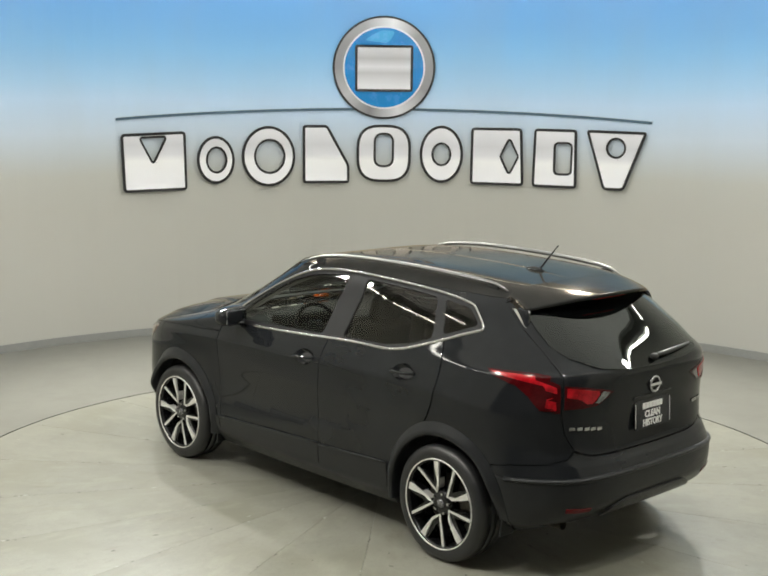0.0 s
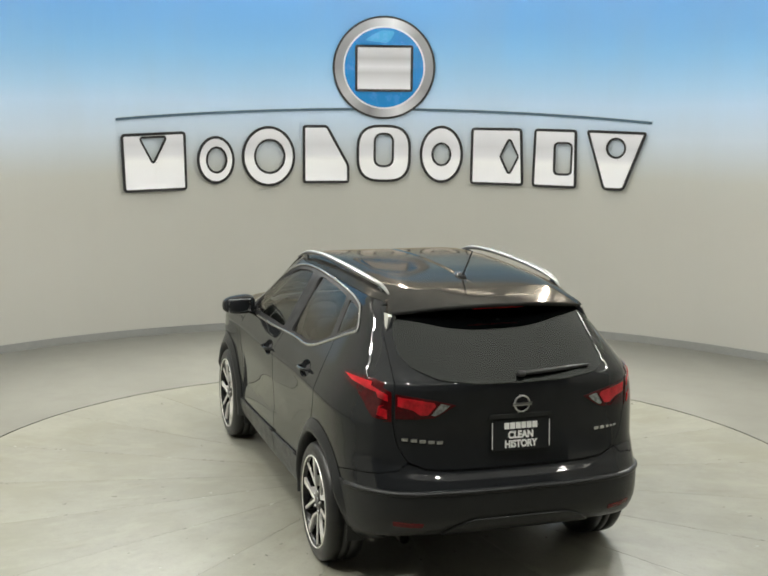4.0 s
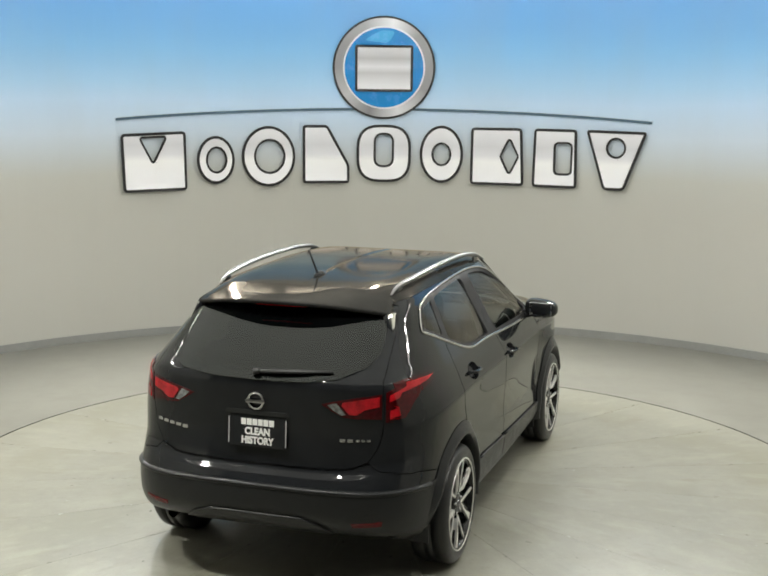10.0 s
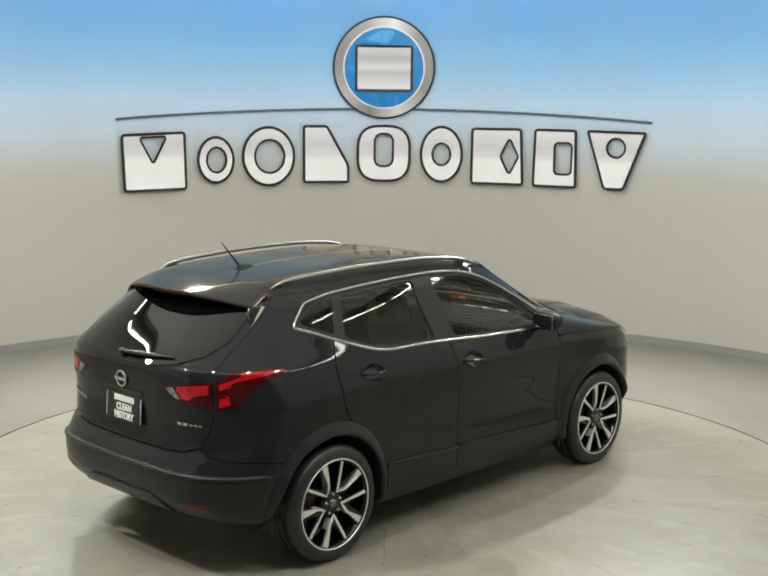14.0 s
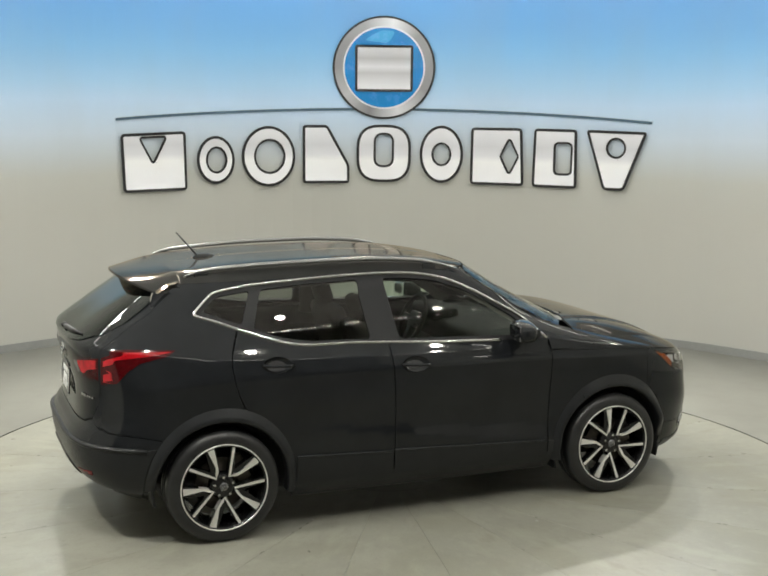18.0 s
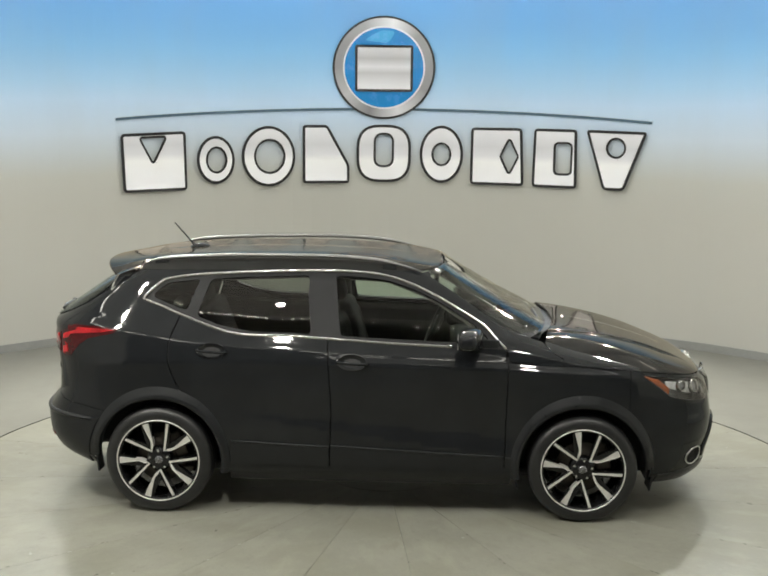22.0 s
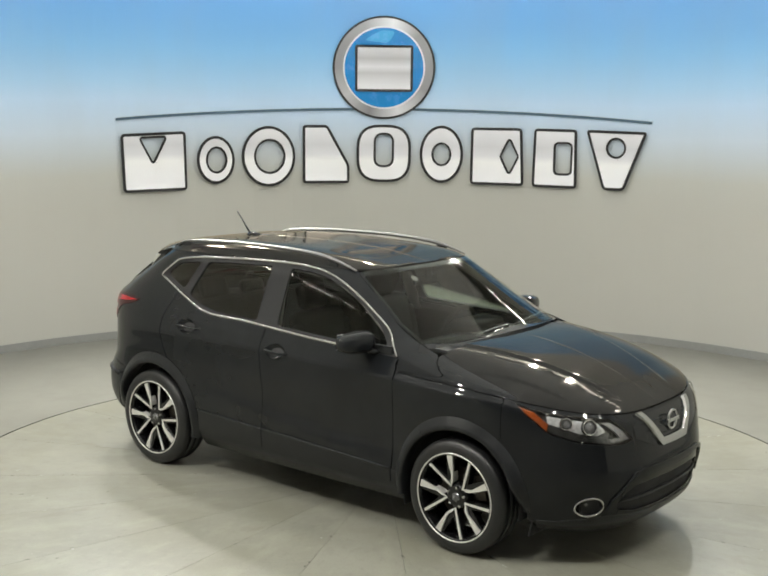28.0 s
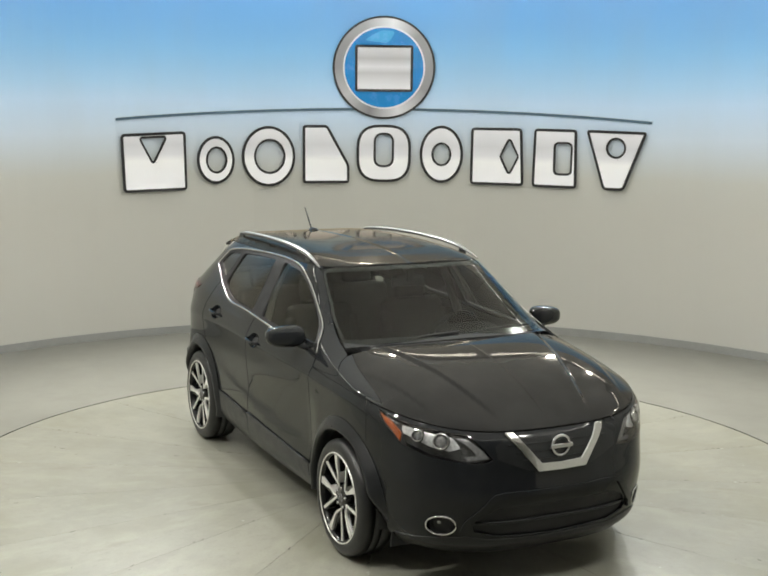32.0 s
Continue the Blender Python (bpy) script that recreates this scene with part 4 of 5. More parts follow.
pieces, rim_bm = make_wheel()
rim_mesh = to_mesh("wheel", rim_bm, RIM_BLACK, True)
wheel_meshes = []
for nm, bms, mat, sm, lab in pieces:
    for bm in (bms if isinstance(bms, list) else [bms]):
        wheel_meshes.append((nm, to_mesh(nm, bm, mat, sm), lab))
for sx in (-1, 1):
    for sy in (1, -1):
        w = new("wheel", rim_mesh)
        w.parent = car
        w.matrix_local = Matrix.Translation((sx * AXLE, sy * 0.795, HUB_Z)) @ (Matrix() if sy > 0 else Matrix.Rotation(math.pi, 4, "Z")) @ Matrix.Rotation(radians({(1, 1): 20, (-1, 1): 12, (1, -1): 15, (-1, -1): 25}[(sx, sy)]), 4, "Y")
        tagged(w, "alloy wheel with machined silver double spokes and black pockets")
        for nm, me, lab in wheel_meshes:
            o = new(nm, me)
            o.parent = w
            tagged(o, lab)

# ---- nose: grille, badge, lamps ----
def facing(at, normal, roll=0.0):
    """A pose whose +Y looks along the normal, with z kept up."""
    n = Vector(normal).normalized()
    side = Vector((0, 0, 1)).cross(n).normalized() * -1
    up = side.cross(n)
    m = Matrix((side, n, up)).transposed().to_4x4()
    m.translation = at
    return m @ Matrix.Rotation(roll, 4, "Y")


def moved(bm, m):
    bmesh.ops.transform(bm, matrix=m, verts=bm.verts)
    return bm


grille = panel("upper_grille", Y([(0.0, 0.842), (0.30, 0.842), (0.375, 0.80), (0.372, 0.735), (0.20, 0.665), (0.0, 0.665)], "nose") + S([(0, 4.3), (0, 6.7)]), GLOSS_BLACK, front_bumper, "gloss black upper grille", proud=0.003, thick=0.006, both=True)
for zz in (0.72, 0.76, 0.80):
    w = 0.17 + (zz - 0.665) * 1.0
    pts = [tuple(place("y", abs(y), zz, proud=0.004)[0] * 1) for y in np.linspace(0.001, min(w, 0.36), 12)]
    full = [(p[0], -p[1], p[2]) for p in pts[::-1]] + pts
    part("grille_bar", tube(full, 0.004, 6), GLOSS_BLACK, grille, smooth=True)
panel("grille_trim", Y([(0.306, 0.852), (0.264, 0.852), (0.127, 0.699), (0.0, 0.694)], "nose") + S([(0, 4.52), (0, 4.13)]) + Y([(0.0, 0.655), (0.148, 0.658)], "nose"), TRIM_V, grille, "satin chrome V-shaped grille trim", proud=0.020, thick=0.03, both=True)
at, n = place("y", 0.0, 0.775, proud=0.018)
badge = part("badge", moved(lathe([(0.047, 0.0), (0.046, 0.008), (0.053, 0.012), (0.060, 0.008), (0.061, 0.0)], 40), Matrix.Translation(at)  @ Matrix.Rotation(radians(-90), 4, "Z")), BRIGHT, grille, "chrome ring badge", smooth=True)
part("badge_bar", block((0.012, 0.136, 0.023), at + Vector((0.010, 0, 0)), 0.004), BRIGHT, badge)
lower = panel("lower_grille", INTAKE + S([(0, 1.30), (0, 2.45)]), DARK, front_bumper, "dark lower air intake", proud=-0.018, thick=0, both=True)
pts = [tuple(place("y", abs(y), 0.388, proud=-0.014)[0]) for y in np.linspace(0.001, 0.478, 14)]
part("intake_bar", tube([(p[0], -p[1], p[2]) for p in pts[::-1]] + pts, 0.013, 8, 0.7), PLASTIC, lower, "black plastic intake bar", smooth=True)
panel("intake_frame", Y([(0.0, 0.562), (0.33, 0.566), (0.402, 0.552), (0.53, 0.405), (0.548, 0.350), (0.512, 0.345), (0.498, 0.395), (0.385, 0.530), (0.325, 0.543), (0.0, 0.540)], "nose", 0.025) + S([(0, 3.10), (0, 3.26)]), PAINT, front_bumper, "raised edge round the lower intake", proud=0.014, thick=0.016, both=True)
panel("front_lip", Y([(0.0, 0.288), (0.38, 0.300), (0.52, 0.318), (0.60, 0.312), (0.72, 0.290)], "nose") + X([(1.93, 0.285), (1.80, 0.285), (1.78, 0.225), (1.93, 0.215)]) + Y([(0.60, 0.212), (0.0, 0.212)], "nose") + S([(0, 0.2), (0, 1.1)]), PLASTIC, front_bumper, "grained black plastic lower lip", proud=0.005, thick=0.010, both=True)

for mir, sy in SIDES:
    lamp = panel("headlight", HEAD, HEAD_PAN, car, "clear headlight with projector lens and amber reflector", proud=-0.055, thick=0, mirror=mir)
    panel("reflector_bowl", Y([(0.55, 0.795), (0.575, 0.855), (0.70, 0.876)], "nose", 0.02) + X([(1.84, 0.89), (1.85, 0.84)], 0.02) + Y([(0.68, 0.79), (0.60, 0.775)], "nose", 0.02), HEAD_BOWL, lamp, "bright faceted reflector", proud=-0.026, thick=0.01, mirror=mir)
    for yy, zz, rr in ((0.632, 0.826, 0.042), (0.722, 0.845, 0.032)):
        at, n = place("y", yy, zz, proud=-0.022, sy=sy)
        bezel = part("projector", moved(lathe([(rr * 0.80, 0.004), (rr * 0.88, 0.022), (rr, 0.024), (rr * 1.12, 0.0)], 28), facing(at, n)), BRIGHT, lamp, "chrome projector bezel", smooth=True)
        ball = bmesh.new()
        bmesh.ops.create_uvsphere(ball, u_segments=24, v_segments=12, radius=rr * 0.82, matrix=facing(at + n * 0.002, n) @ Matrix.Diagonal((1, 0.6, 1, 1)))
        part("projector_lens", ball, LENS_CLEAR, bezel, "round clear lens", smooth=True)
    panel("drl_strip", Y([(0.408, 0.740), (0.44, 0.785), (0.505, 0.848), (0.560, 0.852), (0.490, 0.785), (0.470, 0.755), (0.54, 0.752), (0.52, 0.732)], "nose", 0.015), LENS_CLEAR, lamp, "bright boomerang light guide", proud=-0.018, thick=0.012, mirror=mir)
    panel("amber_reflector", X([(1.69, 0.925), (1.747, 0.908), (1.775, 0.902), (1.855, 0.838), (1.850, 0.800), (1.80, 0.842), (1.735, 0.89)], 0.015), AMBER, lamp, "amber side reflector", proud=-0.006, thick=0.01, mirror=mir)
    cover = panel("headlight_cover", HEAD, GLASS_LAMP, lamp, "clear plastic cover", proud=0.001, thick=0, mirror=mir)
    cover.visible_shadow = False
    # fog lamp
    fsv = on_skin(fog_ring(0.058))
    fp = (skin(fsv[:, 0], fsv[:, 1]) + skin_normal(fsv[:, 0], fsv[:, 1]) * 0.002) * (1, sy, 1)
    ring = part("fog_light", tube(fp, 0.006, 8, closed=True), BRIGHT, car, "round fog light with a chrome ring", smooth=True)
    at, n = place("y", FOG_C[0], FOG_C[1], proud=-0.03, sy=sy)
    part("fog_bowl", moved(lathe([(0.066, 0.028), (0.050, 0.0), (0.0, -0.004)], 28), facing(at, n)), PLASTIC, ring, "black recess", smooth=True)
    ball = bmesh.new()
    bmesh.ops.create_uvsphere(ball, u_segments=20, v_segments=10, radius=0.020, matrix=facing(at + Vector((-0.012, 0.012 * sy, 0.006)), n) @ Matrix.Diagonal((1, 0.55, 1, 1)))
    part("fog_lens", ball, LENS_CLEAR, ring, "clear lamp lens", smooth=True)

    # ---- tail lamps ----
    outer = X([(-1.577, 1.150), (-1.75, 1.157), (-1.86, 1.158), (-1.93, 1.150)], 0.02) + Y([(0.70, 1.125), (0.668, 1.108), (0.668, 0.955), (0.70, 0.953)], "tail", 0.02) + X([(-1.975, 0.960), (-1.905, 0.968), (-1.845, 1.04), (-1.78, 1.085), (-1.70, 1.105), (-1.62, 1.122)], 0.02)
    tl = panel("tail_light", outer, LENS_MID, car, "red wraparound tail light", proud=0.004, thick=0.014, mirror=mir)
    panel("light_guide", X([(-1.60, 1.141), (-1.75, 1.144), (-1.86, 1.143)], 0.02) + Y([(0.74, 1.125), (0.682, 1.092), (0.682, 1.060), (0.72, 1.075)], "tail", 0.02) + X([(-1.91, 1.10), (-1.80, 1.115), (-1.70, 1.124)], 0.02), LENS_RED, tl, "bright red light guide", proud=0.007, thick=0.005, mirror=mir)
    panel("brake_segment", X([(-1.93, 1.030), (-1.955, 1.040)], 0.02) + Y([(0.715, 1.025), (0.685, 1.015), (0.685, 0.970), (0.72, 0.970)], "tail", 0.02) + X([(-1.965, 0.975), (-1.925, 0.985)], 0.02), LENS_RED, tl, "bright red brake segment", proud=0.007, thick=0.005, mirror=mir)
    inner = Y([(0.650, 1.102), (0.55, 1.090), (0.45, 1.072), (0.360, 1.050), (0.41, 1.018), (0.47, 0.984), (0.55, 0.976), (0.650, 0.972)], "tail", 0.02)
    il = panel("gate_light", inner, LENS_MID, tailgate, "red inner tail light", proud=0.004, thick=0.012, mirror=mir)
    panel("reverse_light", Y([(0.392, 1.049), (0.438, 1.060), (0.482, 1.000), (0.462, 0.996), (0.424, 1.020)], "tail", 0.015), LENS_REVERSE, il, "clear reversing segment", proud=0.007, thick=0.006, mirror=mir)
    panel("light_guide", Y([(0.640, 1.090), (0.55, 1.078), (0.470, 1.064), (0.462, 1.048), (0.500, 1.000), (0.535, 0.998), (0.575, 1.026), (0.640, 1.040)], "tail", 0.02), LENS_RED, il, "bright red light guide", proud=0.007, thick=0.006, mirror=mir)
    panel("dark_segment", Y([(0.645, 1.020), (0.585, 1.015), (0.545, 0.980), (0.645, 0.977)], "tail", 0.015), LENS_DEEP, il, "dark red segment", proud=0.007, thick=0.006, mirror=mir)
    panel("bumper_reflector", Y([(0.672, 0.448), (0.60, 0.443), (0.526, 0.439), (0.530, 0.419), (0.60, 0.420), (0.667, 0.426)], "tail", 0.02), LENS_DIM, rear_bumper, "thin red reflector", proud=0.012, thick=0.01, mirror=mir)
    part("tailpipe", lathe([(0.026, -0.10), (0.028, 0.0), (0.022, 0.0), (0.021, -0.08)], 20, "X", (-1.86, sy * 0.58, 0.31)), STEEL, car, smooth=True) if sy > 0 else None

    # ---- door mirrors ----
    head = bmesh.new()
    bmesh.ops.create_cube(head, size=2)
    bmesh.ops.subdivide_edges(head, edges=head.edges[:], cuts=6, use_grid_fill=True)
    for v in head.verts:
        x, y, z = v.co
        q = Vector((x, y, z))
        d = (abs(x) ** 3 + abs(y) ** 3 + abs(z) ** 3) ** (1 / 3)
        q = q / d
        k = 0.5 * (q.y + 1)
        q.z *= 0.94 - 0.22 * k
        q.x *= 0.9 - 0.25 * k * (1 if q.x > 0 else 0.25)
        v.co = Vector((0.625 + q.x * 0.092 - 0.03 * k, sy * (0.945 + q.y * 0.118), 1.152 + q.z * 0.078 - 0.006 * k))
    bmesh.ops.recalc_face_normals(head, faces=head.faces)
    mr = part("door_mirror", head, PAINT, car, "glossy black door mirror", smooth=True)
    part("mirror_glass", block((0.006, 0.160, 0.092), (0.540, sy * 0.948, 1.150), 0.003, Matrix.Rotation(radians(4 * sy), 4, "Z")), MIRROR, mr, "dark reflecting mirror glass")
    part("mirror_arm", tube([(0.66, sy * 0.80, 1.085), (0.655, sy * 0.85, 1.090), (0.64, sy * 0.89, 1.105)], [0.045, 0.035, 0.03], 10, 0.6), GLOSS_BLACK, mr, smooth=True)
    part("mirror_base", block((0.16, 0.02, 0.055), (0.715, sy * (side_y(0.70, 1.10) - 0.002), 1.104), 0.008), GLOSS_BLACK, mr)

# ---- tailgate fittings ----
at, n = place("y", 0.0, 1.038, "tail", 0.004)
bd = part("badge", moved(lathe([(0.036, 0.0), (0.036, 0.007), (0.041, 0.010), (0.047, 0.007), (0.048, 0.0)], 40), Matrix.Translation(at) @ Matrix.Rotation(radians(90), 4, "Z")), BRIGHT, tailgate, "chrome ring badge", smooth=True)
part("badge_bar", block((0.010, 0.108, 0.019), at + Vector((-0.008, 0, 0)), 0.004), BRIGHT, bd)
PLATE_X, PLATE_Z = -2.096, 0.872
TILT = Matrix.Rotation(radians(3), 4, "Y")
plate = part("plate", block((0.008, 0.322, 0.168), (PLATE_X, -0.004, PLATE_Z), 0.003, TILT), GLOSS_BLACK, tailgate, "black dealer plate with white printed words")
for yy in (0.158, -0.166):
    part("plate_edge", block((0.004, 0.003, 0.14), (PLATE_X - 0.007, yy, PLATE_Z), 0.001, TILT), WHITE_INK, plate, "thin white edge line")


def words(text, size, width, at, turn, material, parent, name="lettering", label="", depth=0.0015):
    cu = bpy.data.curves.new(name, "FONT")
    cu.body, cu.size, cu.align_x, cu.align_y, cu.extrude, cu.offset = text, size, "CENTER", "CENTER", depth, size * 0.042
    ob = bpy.data.objects.new(name, cu)
    scene.collection.objects.link(ob)
    me = bpy.data.meshes.new_from_object(ob)
    bpy.data.objects.remove(ob)
    me.materials.append(material)
    xs = [v.co.x for v in me.vertices]
    for v in me.vertices:
        v.co.x *= width / (max(xs) - min(xs))
    out = new(name, me)
    out.parent = parent
    out.matrix_local = Matrix.Translation(at) @ turn
    return tagged(out, label)


BACK = TILT @ Matrix.Rotation(radians(-90), 4, "Z") @ Matrix.Rotation(radians(90), 4, "X")
words("CLEAN", 0.052, 0.142, Vector((PLATE_X, -0.004, PLATE_Z)) + TILT @ Vector((-0.0048, 0, -0.003)), BACK, WHITE_INK, plate, label="white printed word CLEAN")
words("HISTORY", 0.052, 0.184, Vector((PLATE_X, -0.004, PLATE_Z)) + TILT @ Vector((-0.0048, 0, -0.051)), BACK, WHITE_INK, plate, label="white printed word HISTORY")
for k, (w, yy) in enumerate(((0.028, 0.077), (0.028, 0.045), (0.028, 0.013), (0.026, -0.018), (0.028, -0.049), (0.028, -0.081))):
    part("print_bar", block((0.003, w, 0.034), Vector((PLATE_X, yy - 0.002, PLATE_Z)) + TILT @ Vector((-0.0048, 0, 0.047)), 0.002, TILT), WHITE_INK, plate, "plain white bar of unread print")
for k in range(5):
    y = 0.605 - k * 0.043
    at, n = place("y", y, 0.866 - k * 0.004, "tail", 0.004)
    part("emblem_bar", moved(block((0.034, 0.005, 0.018), (0, 0, 0), 0.002), facing(at, n)), BRIGHT, tailgate, "small chrome bar")
for k, w in enumerate((0.030, 0.030, 0.020, 0.020, 0.020)):
    y = (0.462, 0.500, 0.538, 0.564, 0.590)[k]
    at, n = place("y", y, 0.860, "tail", 0.004, -1)
    part("emblem_bar", moved(block((w, 0.005, 0.018 if k < 2 else 0.012), (0, 0, 0), 0.002), facing(at, n)), BRIGHT, tailgate, "small chrome bar")
pts = [place("y", abs(y), z, "tail", 0.016, 1 if y > 0 else -1)[0] for y, z in ((0.0, 1.180), (-0.10, 1.184), (-0.24, 1.190), (-0.405, 1.196))]
part("rear_wiper", join(tube(pts, [0.010, 0.016, 0.015, 0.008], 8, 0.8), block((0.04, 0.045, 0.032), pts[0], 0.014)), RUBBER, tailgate, "black rear wiper arm", smooth=True)
panel("gate_handle", Y([(0.0, 0.985), (0.17, 0.985), (0.18, 0.965), (0.0, 0.960)], "tail") + S([(3, 6.78), (3, 6.9)]), GLOSS_BLACK, tailgate, proud=0.008, thick=0.01, both=True)
# front wipers
for pts in ([(1.02, 0.10, 1.160), (0.985, 0.30, 1.168), (0.93, 0.52, 1.163), (0.88, 0.63, 1.165)], [(1.03, -0.42, 1.140), (1.03, -0.20, 1.165), (1.02, 0.02, 1.172)]):
    part("wiper", tube(spline([(p[0] + 0.035, p[1], p[2] + 0.012) for p in pts], 0.04), 0.009, 6), PLASTIC, car, "black wiper arm", smooth=True)

# ---- cabin ----
def seat(name, x, y, w, label):
    turn = Matrix.Rotation(radians(-16), 4, "Y")
    st = part(name, join(block((0.50, w, 0.15), (x + 0.18, y, 0.56), 0.05, None, 3), block((0.13, w * 0.96, 0.62), (x - 0.10, y, 0.88), 0.055, turn, 3), block((0.09, 0.09, 0.55), (x - 0.06, y - w * 0.45, 0.84), 0.04, turn, 3), block((0.09, 0.09, 0.55), (x - 0.06, y + w * 0.45, 0.84), 0.04, turn, 3)), LEATHER, car, label, smooth=True)
    hr = part("headrest", block((0.09, 0.25, 0.17), (x - 0.215, y, 1.262), 0.045, turn, 3), LEATHER, st, smooth=True)
    for dy in (-0.06, 0.06):
        part("headrest_post", tube([(x - 0.19, y + dy, 1.13), (x - 0.21, y + dy, 1.22)], 0.007, 6), BRIGHT, st, smooth=True)
    return st


seat("front_seat", -0.08, 0.36, 0.50, "black leather front seat")
seat("front_seat", -0.08, -0.36, 0.50, "black leather front seat")
bench = part("rear_bench", join(block((0.48, 1.22, 0.15), (-0.82, 0, 0.58), 0.05, None, 3), block((0.14, 1.24, 0.58), (-1.13, 0, 0.88), 0.05, Matrix.Rotation(radians(-20), 4, "Y"), 3)), LEATHER, car, "black leather rear bench", smooth=True)
for y in (-0.38, 0.38):
    part("headrest", block((0.08, 0.25, 0.15), (-1.255, y, 1.225), 0.04, Matrix.Rotation(radians(-18), 4, "Y"), 3), LEATHER, bench, smooth=True)
part("headrest", block((0.07, 0.22, 0.10), (-1.245, 0, 1.195), 0.035, Matrix.Rotation(radians(-18), 4, "Y"), 3), LEATHER, bench, smooth=True)
dash = part("dashboard", join(block((0.52, 1.36, 0.16), (0.76, 0, 0.985), 0.06, Matrix.Rotation(radians(-5), 4, "Y"), 3), block((0.30, 1.30, 0.40), (0.68, 0, 0.78), 0.06, None, 3), block((0.22, 0.40, 0.10), (0.58, 0.36, 1.075), 0.045, None, 3), block((0.50, 0.24, 0.30), (0.30, 0, 0.60), 0.05, None, 3)), LEATHER, car, "dark soft dashboard", smooth=True)
wheel_m = Matrix.Translation((0.40, 0.36, 1.02)) @ Matrix.Rotation(radians(-66), 4, "Y")
part("steering_wheel", moved(tube([(0.18 * math.cos(a), 0.18 * math.sin(a), 0) for a in np.linspace(0, 2 * math.pi, 40, endpoint=False)], 0.016, 8, closed=True), wheel_m), LEATHER, dash, "black leather steering wheel", smooth=True)
part("steering_boss", moved(join(block((0.13, 0.13, 0.04), (0, 0, -0.02), 0.02, None, 3), block((0.05, 0.34, 0.016), (0.0, 0, -0.005), 0.006), block((0.16, 0.05, 0.016), (-0.09, 0, -0.005), 0.006)), wheel_m), LEATHER, dash, smooth=True)
part("cabin_mirror", join(block((0.035, 0.24, 0.065), (0.40, 0, 1.405), 0.015, None, 3), block((0.02, 0.05, 0.09), (0.43, 0, 1.455), 0.008)), GLOSS_BLACK, car, "black interior mirror")
sheet("headliner", np.vstack([polyline([(0.28, 0.0), (0.22, 0.40), (0.10, 0.52)], 0.08), polyline([(-0.4, 0.55), (-1.1, 0.54), (-1.50, 0.48), (-1.50, 0.0)], 0.1)]), roof_z, CLOTH_GREY, car, "grey cloth headliner", drop=0.035, thick=0, step=0.08)
for mir, sy in SIDES:
    panel("door_lining", X([(0.80, 0.45), (0.80, 1.05), (0.3, 1.07), (-0.35, 1.09), (-0.85, 1.11), (-1.3, 1.15), (-1.3, 0.75), (-0.85, 0.45)], 0.08), LEATHER, car, "dark door lining", proud=-0.075, thick=0, mirror=mir, step=0.08)
    panel("pillar_lining", S([(0.665, 8.6), (0.655, 11.6)]) + S([(1.0, 11.75), (2.1, 11.75)]) + X([(-1.45, 1.44), (-1.40, 1.40), (-1.2, 1.452), (-0.36, 1.495), (0.09, 1.47), (0.38, 1.36), (0.70, 1.17), (0.80, 1.08)], 0.1), TRIM_GREY, car, "grey pillar lining", proud=-0.045, thick=0, mirror=mir, step=0.08)
    part("b_pillar_lining", tube([(-0.27, sy * 0.76, 1.05), (-0.29, sy * 0.69, 1.28), (-0.32, sy * 0.57, 1.50)], 0.055, 8, 0.5), TRIM_GREY, car, smooth=True)
part("parcel_shelf", block((0.55, 1.15, 0.03), (-1.58, 0, 1.05), 0.01), LEATHER, car)
part("screen_sticker", moved(lathe([(0.0, 0.001), (0.028, 0.001), (0.028, -0.001)], 20), Matrix.Translation((0.52, -0.265, 1.455)) @ Matrix.Rotation(radians(-90), 4, "Z") @ Matrix.Rotation(radians(57), 4, "X")), TRIM_GREY, windscreen, "small round grey sticker")

AXIS_OFFSET = Vector((-0.066, -0.0176, 0))
for c in car.children:
    c.location += AXIS_OFFSET

# ---- the hall ----
def concrete(name, base, wear, spread=False):
    """Sealed concrete: cloudy tone, trowel streaks, scuffs, dark specks and patchy gloss."""
    m, nt, p = nodes_of(name)
    tc = nt.nodes.new("ShaderNodeTexCoord")
    src = tc.outputs["Object"]
    if spread:
        info = nt.nodes.new("ShaderNodeObjectInfo")
        add = nt.nodes.new("ShaderNodeVectorMath")
        add.operation = "MULTIPLY_ADD"
        nt.links.new(info.outputs["Random"], add.inputs[0])
        add.inputs[1].default_value = (37.0, 53.0, 0.0)
        nt.links.new(src, add.inputs[2])
        src = add.outputs[0]

    def field(scale, detail, rough, stretch=(1, 1, 1)):
        mp = nt.nodes.new("ShaderNodeMapping")
        mp.inputs["Scale"].default_value = stretch
        nt.links.new(src, mp.inputs[0])
        n = node(nt, "ShaderNodeTexNoise", Scale=scale, Detail=detail, Roughness=rough)
        nt.links.new(mp.outputs[0], n.inputs["Vector"])
        return n.outputs["Fac"]

    def tone(c, value, lo, hi, amount, gain):
        return mix_colour(nt, remap(nt, value, lo, hi, 0.0, amount), c, [min(1, b * g) for b, g in zip(base, gain)])

    c = mix_colour(nt, remap(nt, field(0.9, 3, 0.5), 0.25, 0.75), [b * 0.90 for b in base], [min(1, b * 1.10) for b in base])
    c = tone(c, field(3.2, 3, 0.6), 0.40, 0.75, 0.55, (0.80, 0.80, 0.77))
    c = tone(c, field(11, 4, 0.65), 0.45, 0.75, 0.45 * wear + 0.15, (1.16, 1.16, 1.13))
